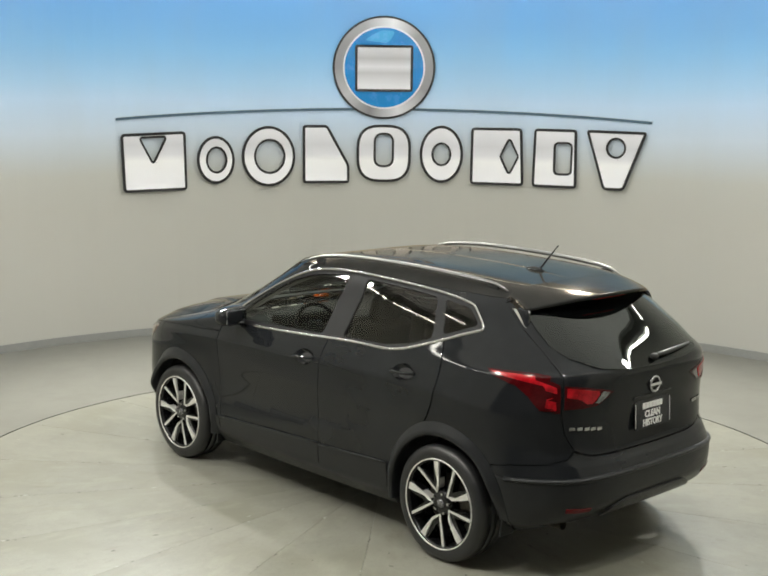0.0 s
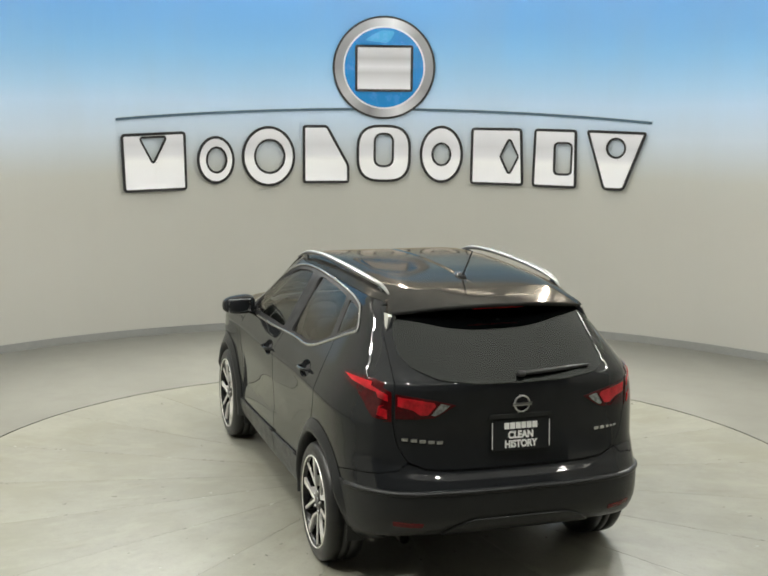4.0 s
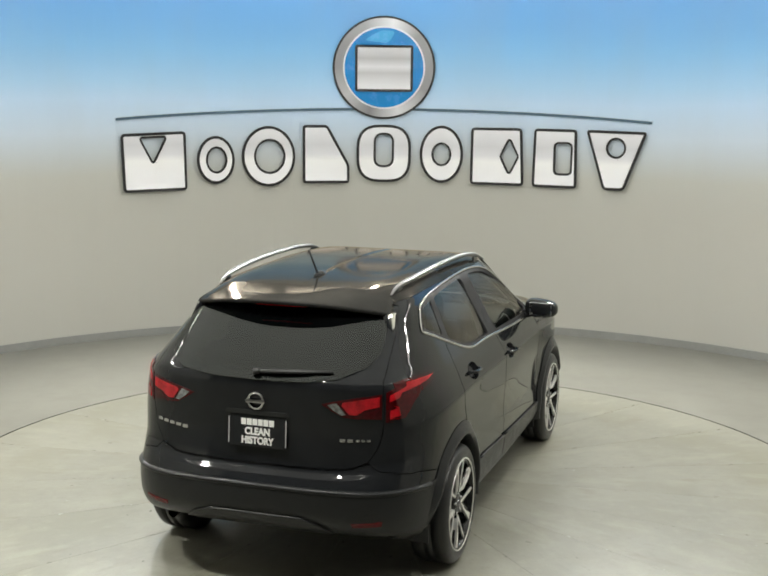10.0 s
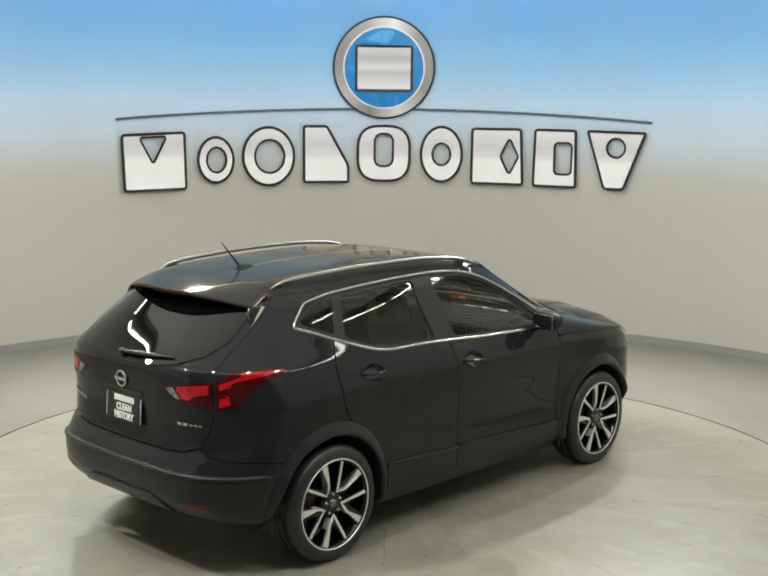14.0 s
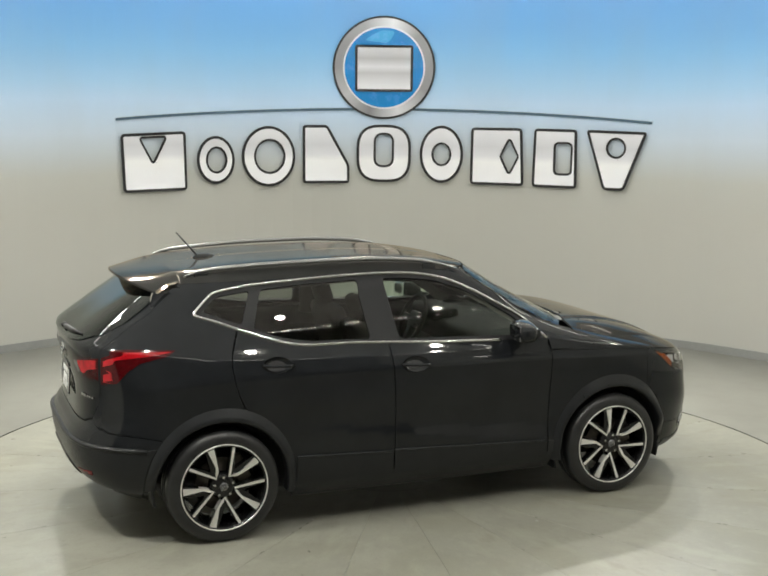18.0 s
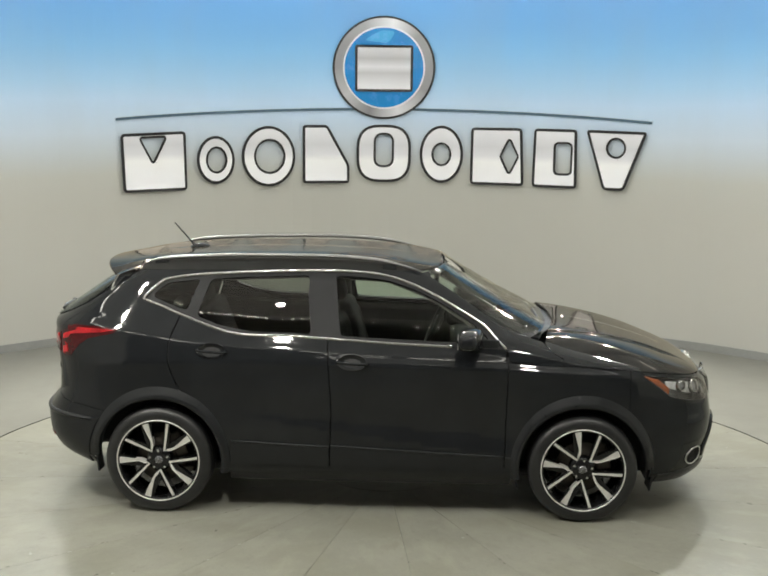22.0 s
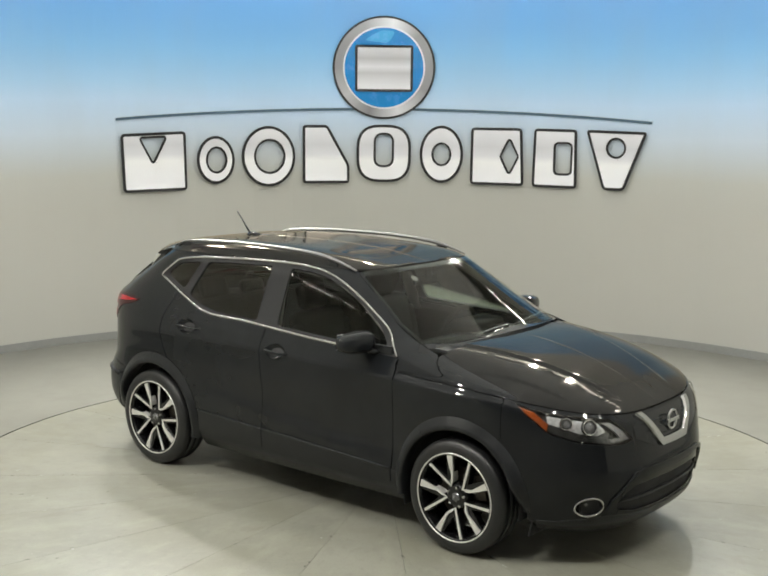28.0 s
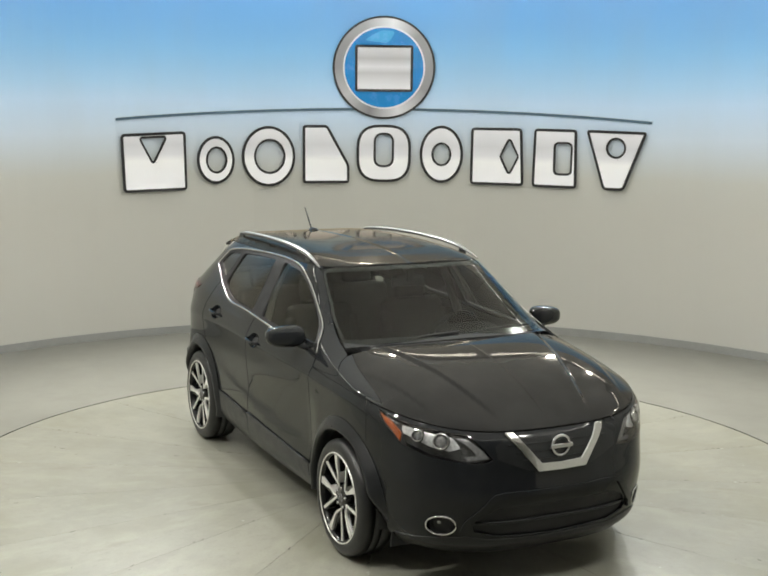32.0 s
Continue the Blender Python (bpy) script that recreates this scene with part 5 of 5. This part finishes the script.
    c = tone(c, field(13, 4, 0.65, (1, 1.6, 1)), 0.50, 0.78, 0.5 * wear + 0.15, (0.76, 0.76, 0.72))
    c = tone(c, field(1.7, 4, 0.6, (1, 2.4, 1)), 0.58, 0.72, 0.6 * wear, (0.74, 0.70, 0.60))
    c = tone(c, field(1.3, 3, 0.5, (1.5, 1, 1)), 0.45, 0.70, 0.75 * wear, (0.84, 0.83, 0.75))
    c = tone(c, field(2.1, 4, 0.55, (1, 2.6, 1)), 0.50, 0.75, 0.8 * wear, (1.20, 1.21, 1.17))
    c = tone(c, field(75, 2, 0.6), 0.45, 0.80, 0.35, (0.72, 0.72, 0.70))
    sp = node(nt, "ShaderNodeTexVoronoi", Scale=2.4)
    nt.links.new(src, sp.inputs["Vector"])
    c = mix_colour(nt, remap(nt, sp.outputs["Distance"], 0.004, 0.024, 1.1 * wear, 0.0), c, [b * 0.30 for b in base])
    nt.links.new(c, p.inputs["Base Color"])
    p.inputs["Roughness"].default_value = 0.33
    bump(nt, p, field(38, 3, 0.6), 0.05, 0.002)
    return m


CONCRETE_DISC = concrete("worn_sealed_concrete", (0.258, 0.256, 0.216), 0.9, True)
CONCRETE = concrete("grey_floor_concrete", (0.215, 0.214, 0.188), 0.1)
JOINT = surface("dark_floor_joint", (0.10, 0.097, 0.085), 0.8, vary=0.3)


def wall_paint():
    """Off-white below, sky-blue mural fading in above; the fade is part of the paint."""
    m, nt, p = nodes_of("painted_wall")
    tc = nt.nodes.new("ShaderNodeTexCoord")
    sep = nt.nodes.new("ShaderNodeSeparateXYZ")
    nt.links.new(tc.outputs["Object"], sep.inputs[0])
    ramp = nt.nodes.new("ShaderNodeValToRGB")
    z = nt.nodes.new("ShaderNodeMath")
    z.operation = "MULTIPLY_ADD"
    nt.links.new(noise_of(nt, 0.35, 2), z.inputs[0])
    z.inputs[1].default_value = 0.10
    nt.links.new(sep.outputs["Z"], z.inputs[2])
    nt.links.new(remap(nt, z.outputs[0], 1.35, 3.75), ramp.inputs[0])
    e = ramp.color_ramp.elements
    stops = ((0.0, WALL_BASE), (0.10, (0.53, 0.535, 0.50)), (0.32, (0.61, 0.71, 0.83)), (0.54, (0.55, 0.74, 0.98)), (0.66, (0.42, 0.68, 0.97)), (0.86, (0.25, 0.55, 0.92)), (1.0, (0.17, 0.44, 0.86)))
    while len(e) < len(stops):
        e.new(0.5)
    for el, (pos, col) in zip(e, stops):
        el.position, el.color = pos, (*col, 1)
    above = remap(nt, sep.outputs["Z"], 3.80, 3.86)
    streak = noise_of(nt, 1.3, 4, 0.5, (1, 1, 0.35))
    c = mix_colour(nt, remap(nt, streak, 0.35, 0.7, 0.0, 0.10), ramp.outputs[0], (0.40, 0.40, 0.37))
    c = mix_colour(nt, remap(nt, sep.outputs["Y"], 3.30, 3.65), WALL_BASE, c)
    c = mix_colour(nt, above, c, WALL_BASE)
    nt.links.new(c, p.inputs["Base Color"])
    p.inputs["Roughness"].default_value = 0.7
    bump(nt, p, noise_of(nt, 140, 3), 0.06, 0.002)
    return m


WALL_BASE = (0.50, 0.495, 0.455)
WALL = wall_paint()
PLAIN_WALL = surface("plain_grey_wall", (0.48, 0.48, 0.46), 0.8, vary=0.06, scale=0.8)
CEILING = surface("ceiling_paint", (0.75, 0.75, 0.72), 0.85, vary=0.06, scale=0.8)
BASE_GREY = surface("grey_baseboard", (0.27, 0.275, 0.265), 0.55, vary=0.10, scale=2)

DISC_R, WALL_R, WALL_Y, BASE_H = 3.054, 5.364, 0.1225, 0.081


def ring_sheet(name, r0, r1, z, material, n=160, rings=6):
    V, F = [], []
    for k in range(rings + 1):
        r = r0 + (r1 - r0) * (k / rings) ** 2
        V += [(r * math.cos(2 * math.pi * i / n), r * math.sin(2 * math.pi * i / n), z) for i in range(n)]
    for k in range(rings):
        for i in range(n):
            a, b = k * n + i, k * n + (i + 1) % n
            F.append((a, a + n, b + n, b))
    me = bpy.data.meshes.new(name)
    me.from_pydata(V, [], F)
    me.materials.append(material)
    return new(name, me)


floor = tagged(ring_sheet("floor", DISC_R + 0.010, 16, 0.0, CONCRETE), "grey sealed concrete floor round the turning disc", kind="structure")
tagged(ring_sheet("floor_pit", 0.01, DISC_R + 0.05, -0.06, JOINT, rings=2), kind="structure")

turntable = new("turntable")
tagged(turntable, "round turning floor disc of worn pale concrete with joints", "turntable")
part("hub_plate", lathe([(0.0, 0.0), (0.40, 0.0), (0.405, -0.004), (0.405, -0.05), (0.0, -0.05)], 64, "Z"), CONCRETE_DISC, turntable)


def wedge_mesh(r0, r1, a, gap, n=10):
    """One wedge-shaped floor plate with eased edges."""
    bm = bmesh.new()
    ring = []
    for r, order in ((r0, 1), (r1, -1)):
        h = math.asin(gap / 2 / r)
        angs = np.linspace(-a / 2 + h, a / 2 - h, n if r > 1 else 4)[::order]
        ring += [(r * math.cos(t), r * math.sin(t)) for t in angs]
    ring = np.array(ring)[::-1]
    top = [bm.verts.new((x, y, 0)) for x, y in inset(ring, 0.001)]
    mid = [bm.verts.new((x, y, -0.001)) for x, y in ring]
    low = [bm.verts.new((x, y, -0.05)) for x, y in ring]
    bm.faces.new(top)
    k = len(ring)
    for u, w in ((top, mid), (mid, low)):
        for q in range(k):
            bm.faces.new((u[q], w[q], w[(q + 1) % k], u[(q + 1) % k]))
    bmesh.ops.recalc_face_normals(bm, faces=bm.faces)
    me = bpy.data.meshes.new("floor_plate")
    bm.to_mesh(me)
    bm.free()
    me.materials.append(CONCRETE_DISC)
    return me


plate_mesh = wedge_mesh(0.41, DISC_R - 0.004, radians(18), 0.0013)
for k in range(20):
    ob = new("floor_plate", plate_mesh)
    ob.parent = turntable
    ob.matrix_local = Matrix.Rotation(radians(25 + 9 + 18 * k), 4, "Z")


def chips(name, material, count, small, large, seed, label, near=1.0):
    """Flakes and pits broken out of the disc, most of them along its joints: thin, ragged patches."""
    rng = random.Random(seed)
    V, F = [], []
    for _ in range(count):
        r = 3.0 * math.sqrt(rng.uniform(0.10, 0.98))
        a = radians(25 + 18 * rng.randrange(20))
        off = rng.gauss(0, 0.006) if rng.random() < near else rng.uniform(-0.45, 0.45)
        cx, cy = r * math.cos(a) - off * math.sin(a), r * math.sin(a) + off * math.cos(a)
        if math.hypot(cx, cy) > 3.02:
            continue
        size, long, n, b = rng.uniform(small, large), rng.uniform(1.0, 3.2), 9, len(V)
        turn = a + rng.gauss(0, 0.25)
        for j in range(n):
            w = 2 * math.pi * j / n
            q = size * rng.uniform(0.55, 1.1)
            u, v = q * long * math.cos(w), q * math.sin(w)
            V.append((cx + u * math.cos(turn) - v * math.sin(turn), cy + u * math.sin(turn) + v * math.cos(turn), 0.0012))
        F.append(tuple(range(b, b + n)))
    return mesh_part(name, V, F, material, turntable, label, smooth=False, kind="stuff")


CHIP_DARK = surface("broken_concrete", (0.19, 0.185, 0.165), 0.8, vary=0.3, scale=40, spec=0.2)
CHIP_PALE = surface("fresh_concrete", (0.47, 0.47, 0.44), 0.7, vary=0.15, scale=40, spec=0.2)
chips("chips", CHIP_DARK, 190, 0.003, 0.0095, 5, "small dark chips along the joints", 0.72)
chips("scuffs", CHIP_PALE, 70, 0.003, 0.009, 8, "small pale scuffs on the concrete", 0.6)


def arc_wall(name, r0, r1, z0, z1, a0, a1, material, n=120, label="", zs=1):
    V, F = [], []
    for i in range(n + 1):
        a = radians(a0 + (a1 - a0) * i / n)
        for r in (r0, r1):
            for z in (z0, z1):
                V.append((r * math.cos(a), WALL_Y + r * math.sin(a), z))
    for i in range(n):
        b = 4 * i
        for q in ((0, 1), (1, 3), (3, 2), (2, 0)):
            F.append((b + q[0], b + 4 + q[0], b + 4 + q[1], b + q[1]))
    F += [(0, 1, 3, 2), (4 * n, 4 * n + 2, 4 * n + 3, 4 * n + 1)]
    me = bpy.data.meshes.new(name)
    me.from_pydata(V, [], F)
    bm = bmesh.new()
    bm.from_mesh(me)
    bmesh.ops.recalc_face_normals(bm, faces=bm.faces)
    bm.to_mesh(me)
    bm.free()
    me.materials.append(material)
    return tagged(new(name, me), label, kind="structure")


A0, A1 = -50, 230
CEIL_Z = 5.2
arc_wall("wall_curved", WALL_R, WALL_R + 0.15, 0, CEIL_Z, A0, A1, WALL, label="smooth curved off-white wall with a sky-blue painted upper part")
arc_wall("baseboard", WALL_R - 0.018, WALL_R - 0.001, 0, BASE_H, A0, A1, BASE_GREY, label="grey baseboard along the curved wall")


def hall_wall(name, a, b, thick=0.2, z1=None):
    a, b = Vector((*a, 0)), Vector((*b, 0))
    d = (b - a)
    bm = block((d.length, thick, z1 or CEIL_Z), ((a + b) / 2 + Vector((0, 0, (z1 or CEIL_Z) / 2))), 0, Matrix.Rotation(math.atan2(d.y, d.x), 4, "Z"))
    me = bpy.data.meshes.new(name)
    bm.to_mesh(me)
    bm.free()
    me.materials.append(PLAIN_WALL)
    return tagged(new(name, me), "plain grey hall wall", kind="structure")


hall_wall("wall_south", (-7.6, -11.5), (7.6, -11.5))
hall_wall("wall_west", (-7.5, -11.6), (-7.5, 6.6))
hall_wall("wall_east", (7.5, -11.6), (7.5, 6.6))
hall_wall("wall_north", (-7.6, 6.5), (7.6, 6.5))
me = bpy.data.meshes.new("ceiling")
bm = block((15.4, 18.4, 0.12), (0, -2.5, CEIL_Z + 0.06), 0)
bm.to_mesh(me)
bm.free()
me.materials.append(CEILING)
tagged(new("ceiling", me), "plain pale hall ceiling", kind="structure")

# ---- ceiling lamps ----
# Added fill: an unseen glowing panel stands for the softly lit ceiling.
PANEL_GLOW = glowing("ceiling_fill_glow", (1.0, 0.99, 0.92), PANEL_W)
panel_light = part("ceiling_fill_panel", lathe([(0.0, 4.95), (PANEL_R, 4.95), (PANEL_R, 4.96)], 72, "Z"), PANEL_GLOW, None, "unseen round glowing panel added as soft ceiling fill")
tagged(panel_light, category="ceiling light")
part("light_frame", lathe([(PANEL_R + 0.001, 4.93), (PANEL_R + 0.05, 4.93), (PANEL_R + 0.05, CEIL_Z), (PANEL_R + 0.001, CEIL_Z)], 72, "Z"), PLAIN_WALL, panel_light, "pale frame of the added panel")
TUBE_GLOW = glowing("tube_glow", (1.0, 0.98, 0.91), TUBE_W)
SPOT_GLOW = glowing("spot_glow", (1.0, 0.98, 0.92), SPOT_W)
HOUSING = surface("white_lamp_housing", (0.55, 0.55, 0.53), 0.5)


def tube_light(a, b, thick):
    a, b = Vector(a), Vector(b)
    t = part("tube_light", moved(block(((b - a).length, 0.09, 0.04), (0, 0, 0.03), 0.01), Matrix.Translation((a + b) / 2) @ Matrix.Rotation(math.atan2((b - a).y, (b - a).x), 4, "Z")), HOUSING, None, "white ceiling tube light, lit")
    tagged(t, category="ceiling light", group="tube lights under the ceiling")
    for q in (a.lerp(b, 0.2), a.lerp(b, 0.8)):
        part("hanger", tube([q + Vector((0, 0, 0.04)), (q.x, q.y, CEIL_Z)], 0.004, 5), HOUSING, t)
    part("tube", tube([a, b], thick, 8), TUBE_GLOW, t, "glowing tube", smooth=True)
    return t


def spot_can(at, aim, watts, angle=110):
    m = look(at, aim)
    c = part("spotlight", moved(lathe([(0.0, 0.20), (0.07, 0.20), (0.085, 0.16), (0.095, 0.0), (0.085, 0.0), (0.080, 0.05)], 28, "Z"), m), HOUSING, None, "white round ceiling spotlight, lit", smooth=True)
    tagged(c, category="spotlight", group="spotlights under the ceiling")
    part("spot_lens", moved(lathe([(0.0, 0.022), (0.055, 0.022)], 28, "Z"), m), SPOT_GLOW, c, "glowing lens")
    part("spot_stem", tube([(at[0], at[1], at[2] + 0.1), (at[0], at[1], CEIL_Z)], 0.012, 6), HOUSING, c)
    lamp = spot_lamp("spot_light", at, aim, watts, angle, 0.07, 0.7)
    lamp.location = Vector(at) + (Vector(aim) - Vector(at)).normalized() * 0.02
    return c


def ring_point(deg, r=RING_R, z=LAMP_Z):
    return (r * math.cos(radians(deg)), RING_Y + r * math.sin(radians(deg)), z)


for deg in TUBES:
    tube_light(ring_point(deg + 1.0), ring_point(deg + 16.5), 0.007 if 190 < deg < 340 else 0.016)
for deg, radius, watts, aim, cone in SPOTS:
    spot_can(ring_point(deg, radius, LAMP_Z - 0.05), aim, watts, cone)

# ---- the wall sign, in plain shapes ----
def ramp_paint(name, fac_of, stops, rough):
    m, nt, p = nodes_of(name)
    r = nt.nodes.new("ShaderNodeValToRGB")
    nt.links.new(fac_of(nt), r.inputs[0])
    e = r.color_ramp.elements
    while len(e) < len(stops):
        e.new(0.5)
    for el, (pos, v) in zip(e, stops):
        el.position, el.color = pos, (v, v, min(1, v * 1.06), 1)
    c = mix_colour(nt, remap(nt, noise_of(nt, 3.0), 0.35, 0.7, 0.0, 0.05), r.outputs[0], (0.6, 0.6, 0.63))
    nt.links.new(c, p.inputs["Base Color"])
    p.inputs["Roughness"].default_value = rough
    return m


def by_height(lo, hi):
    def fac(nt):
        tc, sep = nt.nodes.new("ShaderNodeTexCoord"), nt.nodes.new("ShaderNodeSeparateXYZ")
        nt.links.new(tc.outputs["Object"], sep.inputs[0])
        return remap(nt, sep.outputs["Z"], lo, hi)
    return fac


def round_about(x, z):
    def fac(nt):
        tc, mp, g = nt.nodes.new("ShaderNodeTexCoord"), nt.nodes.new("ShaderNodeMapping"), nt.nodes.new("ShaderNodeTexGradient")
        g.gradient_type = "RADIAL"
        mp.inputs["Rotation"].default_value = (radians(-90), 0, 0)
        mp.inputs["Location"].default_value = (-x, -z, 0)
        nt.links.new(tc.outputs["Object"], mp.inputs[0])
        nt.links.new(mp.outputs[0], g.inputs[0])
        return g.outputs["Fac"]
    return fac


# Chrome-like sheen on the white faces, painted as greys that change with height.
SIGN_WHITE = ramp_paint("white_sign_sheen", by_height(1.60, 2.32), ((0.0, 0.95), (0.40, 0.98), (0.55, 0.80), (0.75, 0.72), (1.0, 0.86)), 0.45)
SIGN_BLACK = surface("black_sign_edge", (0.012, 0.012, 0.014), 0.4)
SIGN_BLUE = surface("blue_enamel", (0.004, 0.25, 0.66), 0.25, vary=0.06, coat=0.6)
# Metal sheen painted in grey bands: by height on the block, round the ring.
SIGN_SILVER = ramp_paint("painted_silver_sheen", by_height(2.68, 3.19), ((0.0, 0.85), (0.35, 0.55), (0.55, 0.80), (0.8, 0.50), (1.0, 0.72)), 0.4)
SIGN_RING = ramp_paint("painted_ring_sheen", round_about(-0.068, 2.943), ((0.0, 0.30), (0.10, 0.55), (0.20, 0.22), (0.30, 0.75), (0.42, 0.30), (0.62, 0.34), (0.72, 0.85), (0.82, 0.40), (0.92, 0.30), (1.0, 0.30)), 0.35)
# Highlight on the blue disc, painted as a paler patch.
SIGN_HIGHLIGHT = surface("painted_blue_highlight", (0.05, 0.42, 0.80), 0.25, vary=0.06, coat=0.6)
SIGN_SLATE = surface("slate_blue_strip", (0.07, 0.13, 0.19), 0.5)


def wall_point(u, z, d):
    a = u / WALL_R
    return ((WALL_R - d) * math.sin(a), WALL_Y + (WALL_R - d) * math.cos(a), z)


def wall_shape(name, outline, d0, d1, material, parent, label="", holes=()):
    """A flat shape on the curved wall, from depth d0 to d1 off it."""
    v, f = fill(outline, holes, 0.12)
    V = [wall_point(u, z, d1) for u, z in v] + [wall_point(u, z, d0) for u, z in v]
    n = len(v)
    seen, F = set(), []
    for t in f:
        a, b, c = (v[i] for i in t)
        t = t if (b[0] - a[0]) * (c[1] - a[1]) - (b[1] - a[1]) * (c[0] - a[0]) > 0 else t[::-1]
        F.append(t[::-1])
        seen |= set(zip(t, t[1:] + t[:1]))
    for a, b in [e for e in seen if e[::-1] not in seen]:
        F.append([a, b, b + n, a + n])
    return mesh_part(name, V, F, material, parent, label, smooth=False)


def ellipse(cu, cz, a, b, n=48):
    return np.array([(cu + a * math.cos(t), cz + b * math.sin(t)) for t in np.linspace(0, 2 * math.pi, n, endpoint=False)])


sign = new("wall_sign")
sign.location = (0, 0, 0)
tagged(sign, "white block wall sign with a blue and silver roundel", "wall sign")
SHAPES = [
    rounded([(-3.024, 2.20), (-2.30, 2.23), (-2.285, 1.59), (-3.00, 1.575)], 0.05),
    ellipse(-1.963, 1.915, 0.212, 0.262),
    ellipse(-1.368, 1.953, 0.302, 0.335),
    rounded([(-0.983, 2.302), (-0.70, 2.305), (-0.45, 1.86), (-0.45, 1.655), (-0.98, 1.65)], 0.04),
    rounded([(-0.371, 2.313), (0.245, 2.313), (0.245, 1.67), (-0.371, 1.67)], 0.26, 8),
    ellipse(0.592, 1.99, 0.246, 0.320),
    rounded([(0.925, 2.295), (1.50, 2.295), (1.53, 1.655), (0.92, 1.66)], 0.05),
    rounded([(1.635, 2.295), (2.115, 2.29), (2.126, 1.645), (1.62, 1.65)], 0.05),
    rounded([(2.215, 2.29), (2.898, 2.278), (2.656, 1.642), (2.421, 1.643)], 0.05),
]
WINDOWS = [
    [rounded([(-2.80, 2.15), (-2.53, 2.16), (-2.665, 1.90)], 0.02)],
    [ellipse(-1.955, 1.915, 0.098, 0.125, 32)],
    [ellipse(-1.355, 1.953, 0.155, 0.172, 36)],
    [],
    [rounded([(-0.155, 2.20), (0.030, 2.20), (0.030, 1.86), (-0.155, 1.86)], 0.085, 6)],
    [ellipse(0.592, 1.99, 0.09, 0.11, 32)],
    [rounded([(1.36, 2.16), (1.45, 1.98), (1.36, 1.80), (1.27, 1.98)], 0.02)],
    [rounded([(1.88, 2.13), (2.05, 2.13), (2.05, 1.81), (1.88, 1.81)], 0.04)],
    [ellipse(2.555, 2.10, 0.09, 0.09, 32)],
]
for shape, gaps in zip(SHAPES, WINDOWS):
    edge = wall_shape("block_edge", shape, 0.030, 0.040, SIGN_BLACK, sign, "black edge plate of a block", gaps)
    wall_shape("block_face", inset(shape, 0.030), 0.040, 0.047, SIGN_WHITE, edge, "white block face with painted grey sheen", [inset(g, -0.024) for g in gaps])
line = np.array([(u, 2.486 - 0.0125 * (u + 0.06) ** 2 - 0.006 * (u < 0) * abs(u)) for u in np.linspace(-3.06, 2.93, 60)])
wall_shape("strip", np.vstack([line + (0, 0.014), line[::-1] - (0, 0.014)]), 0.004, 0.012, SIGN_SLATE, sign, "thin slate blue strip")
C = (-0.069, 2.943)
rim = wall_shape("roundel_rim", ellipse(*C, 0.575, 0.567, 72), 0.013, 0.024, SIGN_BLACK, sign, "black rim")
wall_shape("roundel_ring", ellipse(*C, 0.552, 0.545, 72), 0.024, 0.034, SIGN_RING, rim, "silver ring with painted sheen")
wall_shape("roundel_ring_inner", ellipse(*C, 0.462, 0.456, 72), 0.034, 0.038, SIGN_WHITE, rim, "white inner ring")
wall_shape("roundel_disc", ellipse(*C, 0.443, 0.437, 72), 0.038, 0.044, SIGN_BLUE, rim, "blue enamel disc")
wall_shape("disc_sheen", rounded([(-0.30, 3.24), (-0.10, 3.355), (0.06, 3.345), (-0.02, 3.21)], 0.05), 0.044, 0.046, SIGN_HIGHLIGHT, rim, "painted pale blue highlight")
mark = rounded([(-0.395, 3.19), (0.257, 3.19), (0.257, 2.678), (-0.395, 2.678)], 0.03)
wall_shape("mark_edge", mark, 0.044, 0.050, SIGN_BLACK, rim, "black mark edge")
wall_shape("mark_face", inset(mark, 0.028), 0.050, 0.056, SIGN_SILVER, rim, "silver block with painted sheen")


# ---- what moves ----
def motions():
    rows = [(2.0 * k, car_pose(2.0 * k)) for k in range(17)]
    walk(car, rows)
    walk(turntable, rows)


motions()
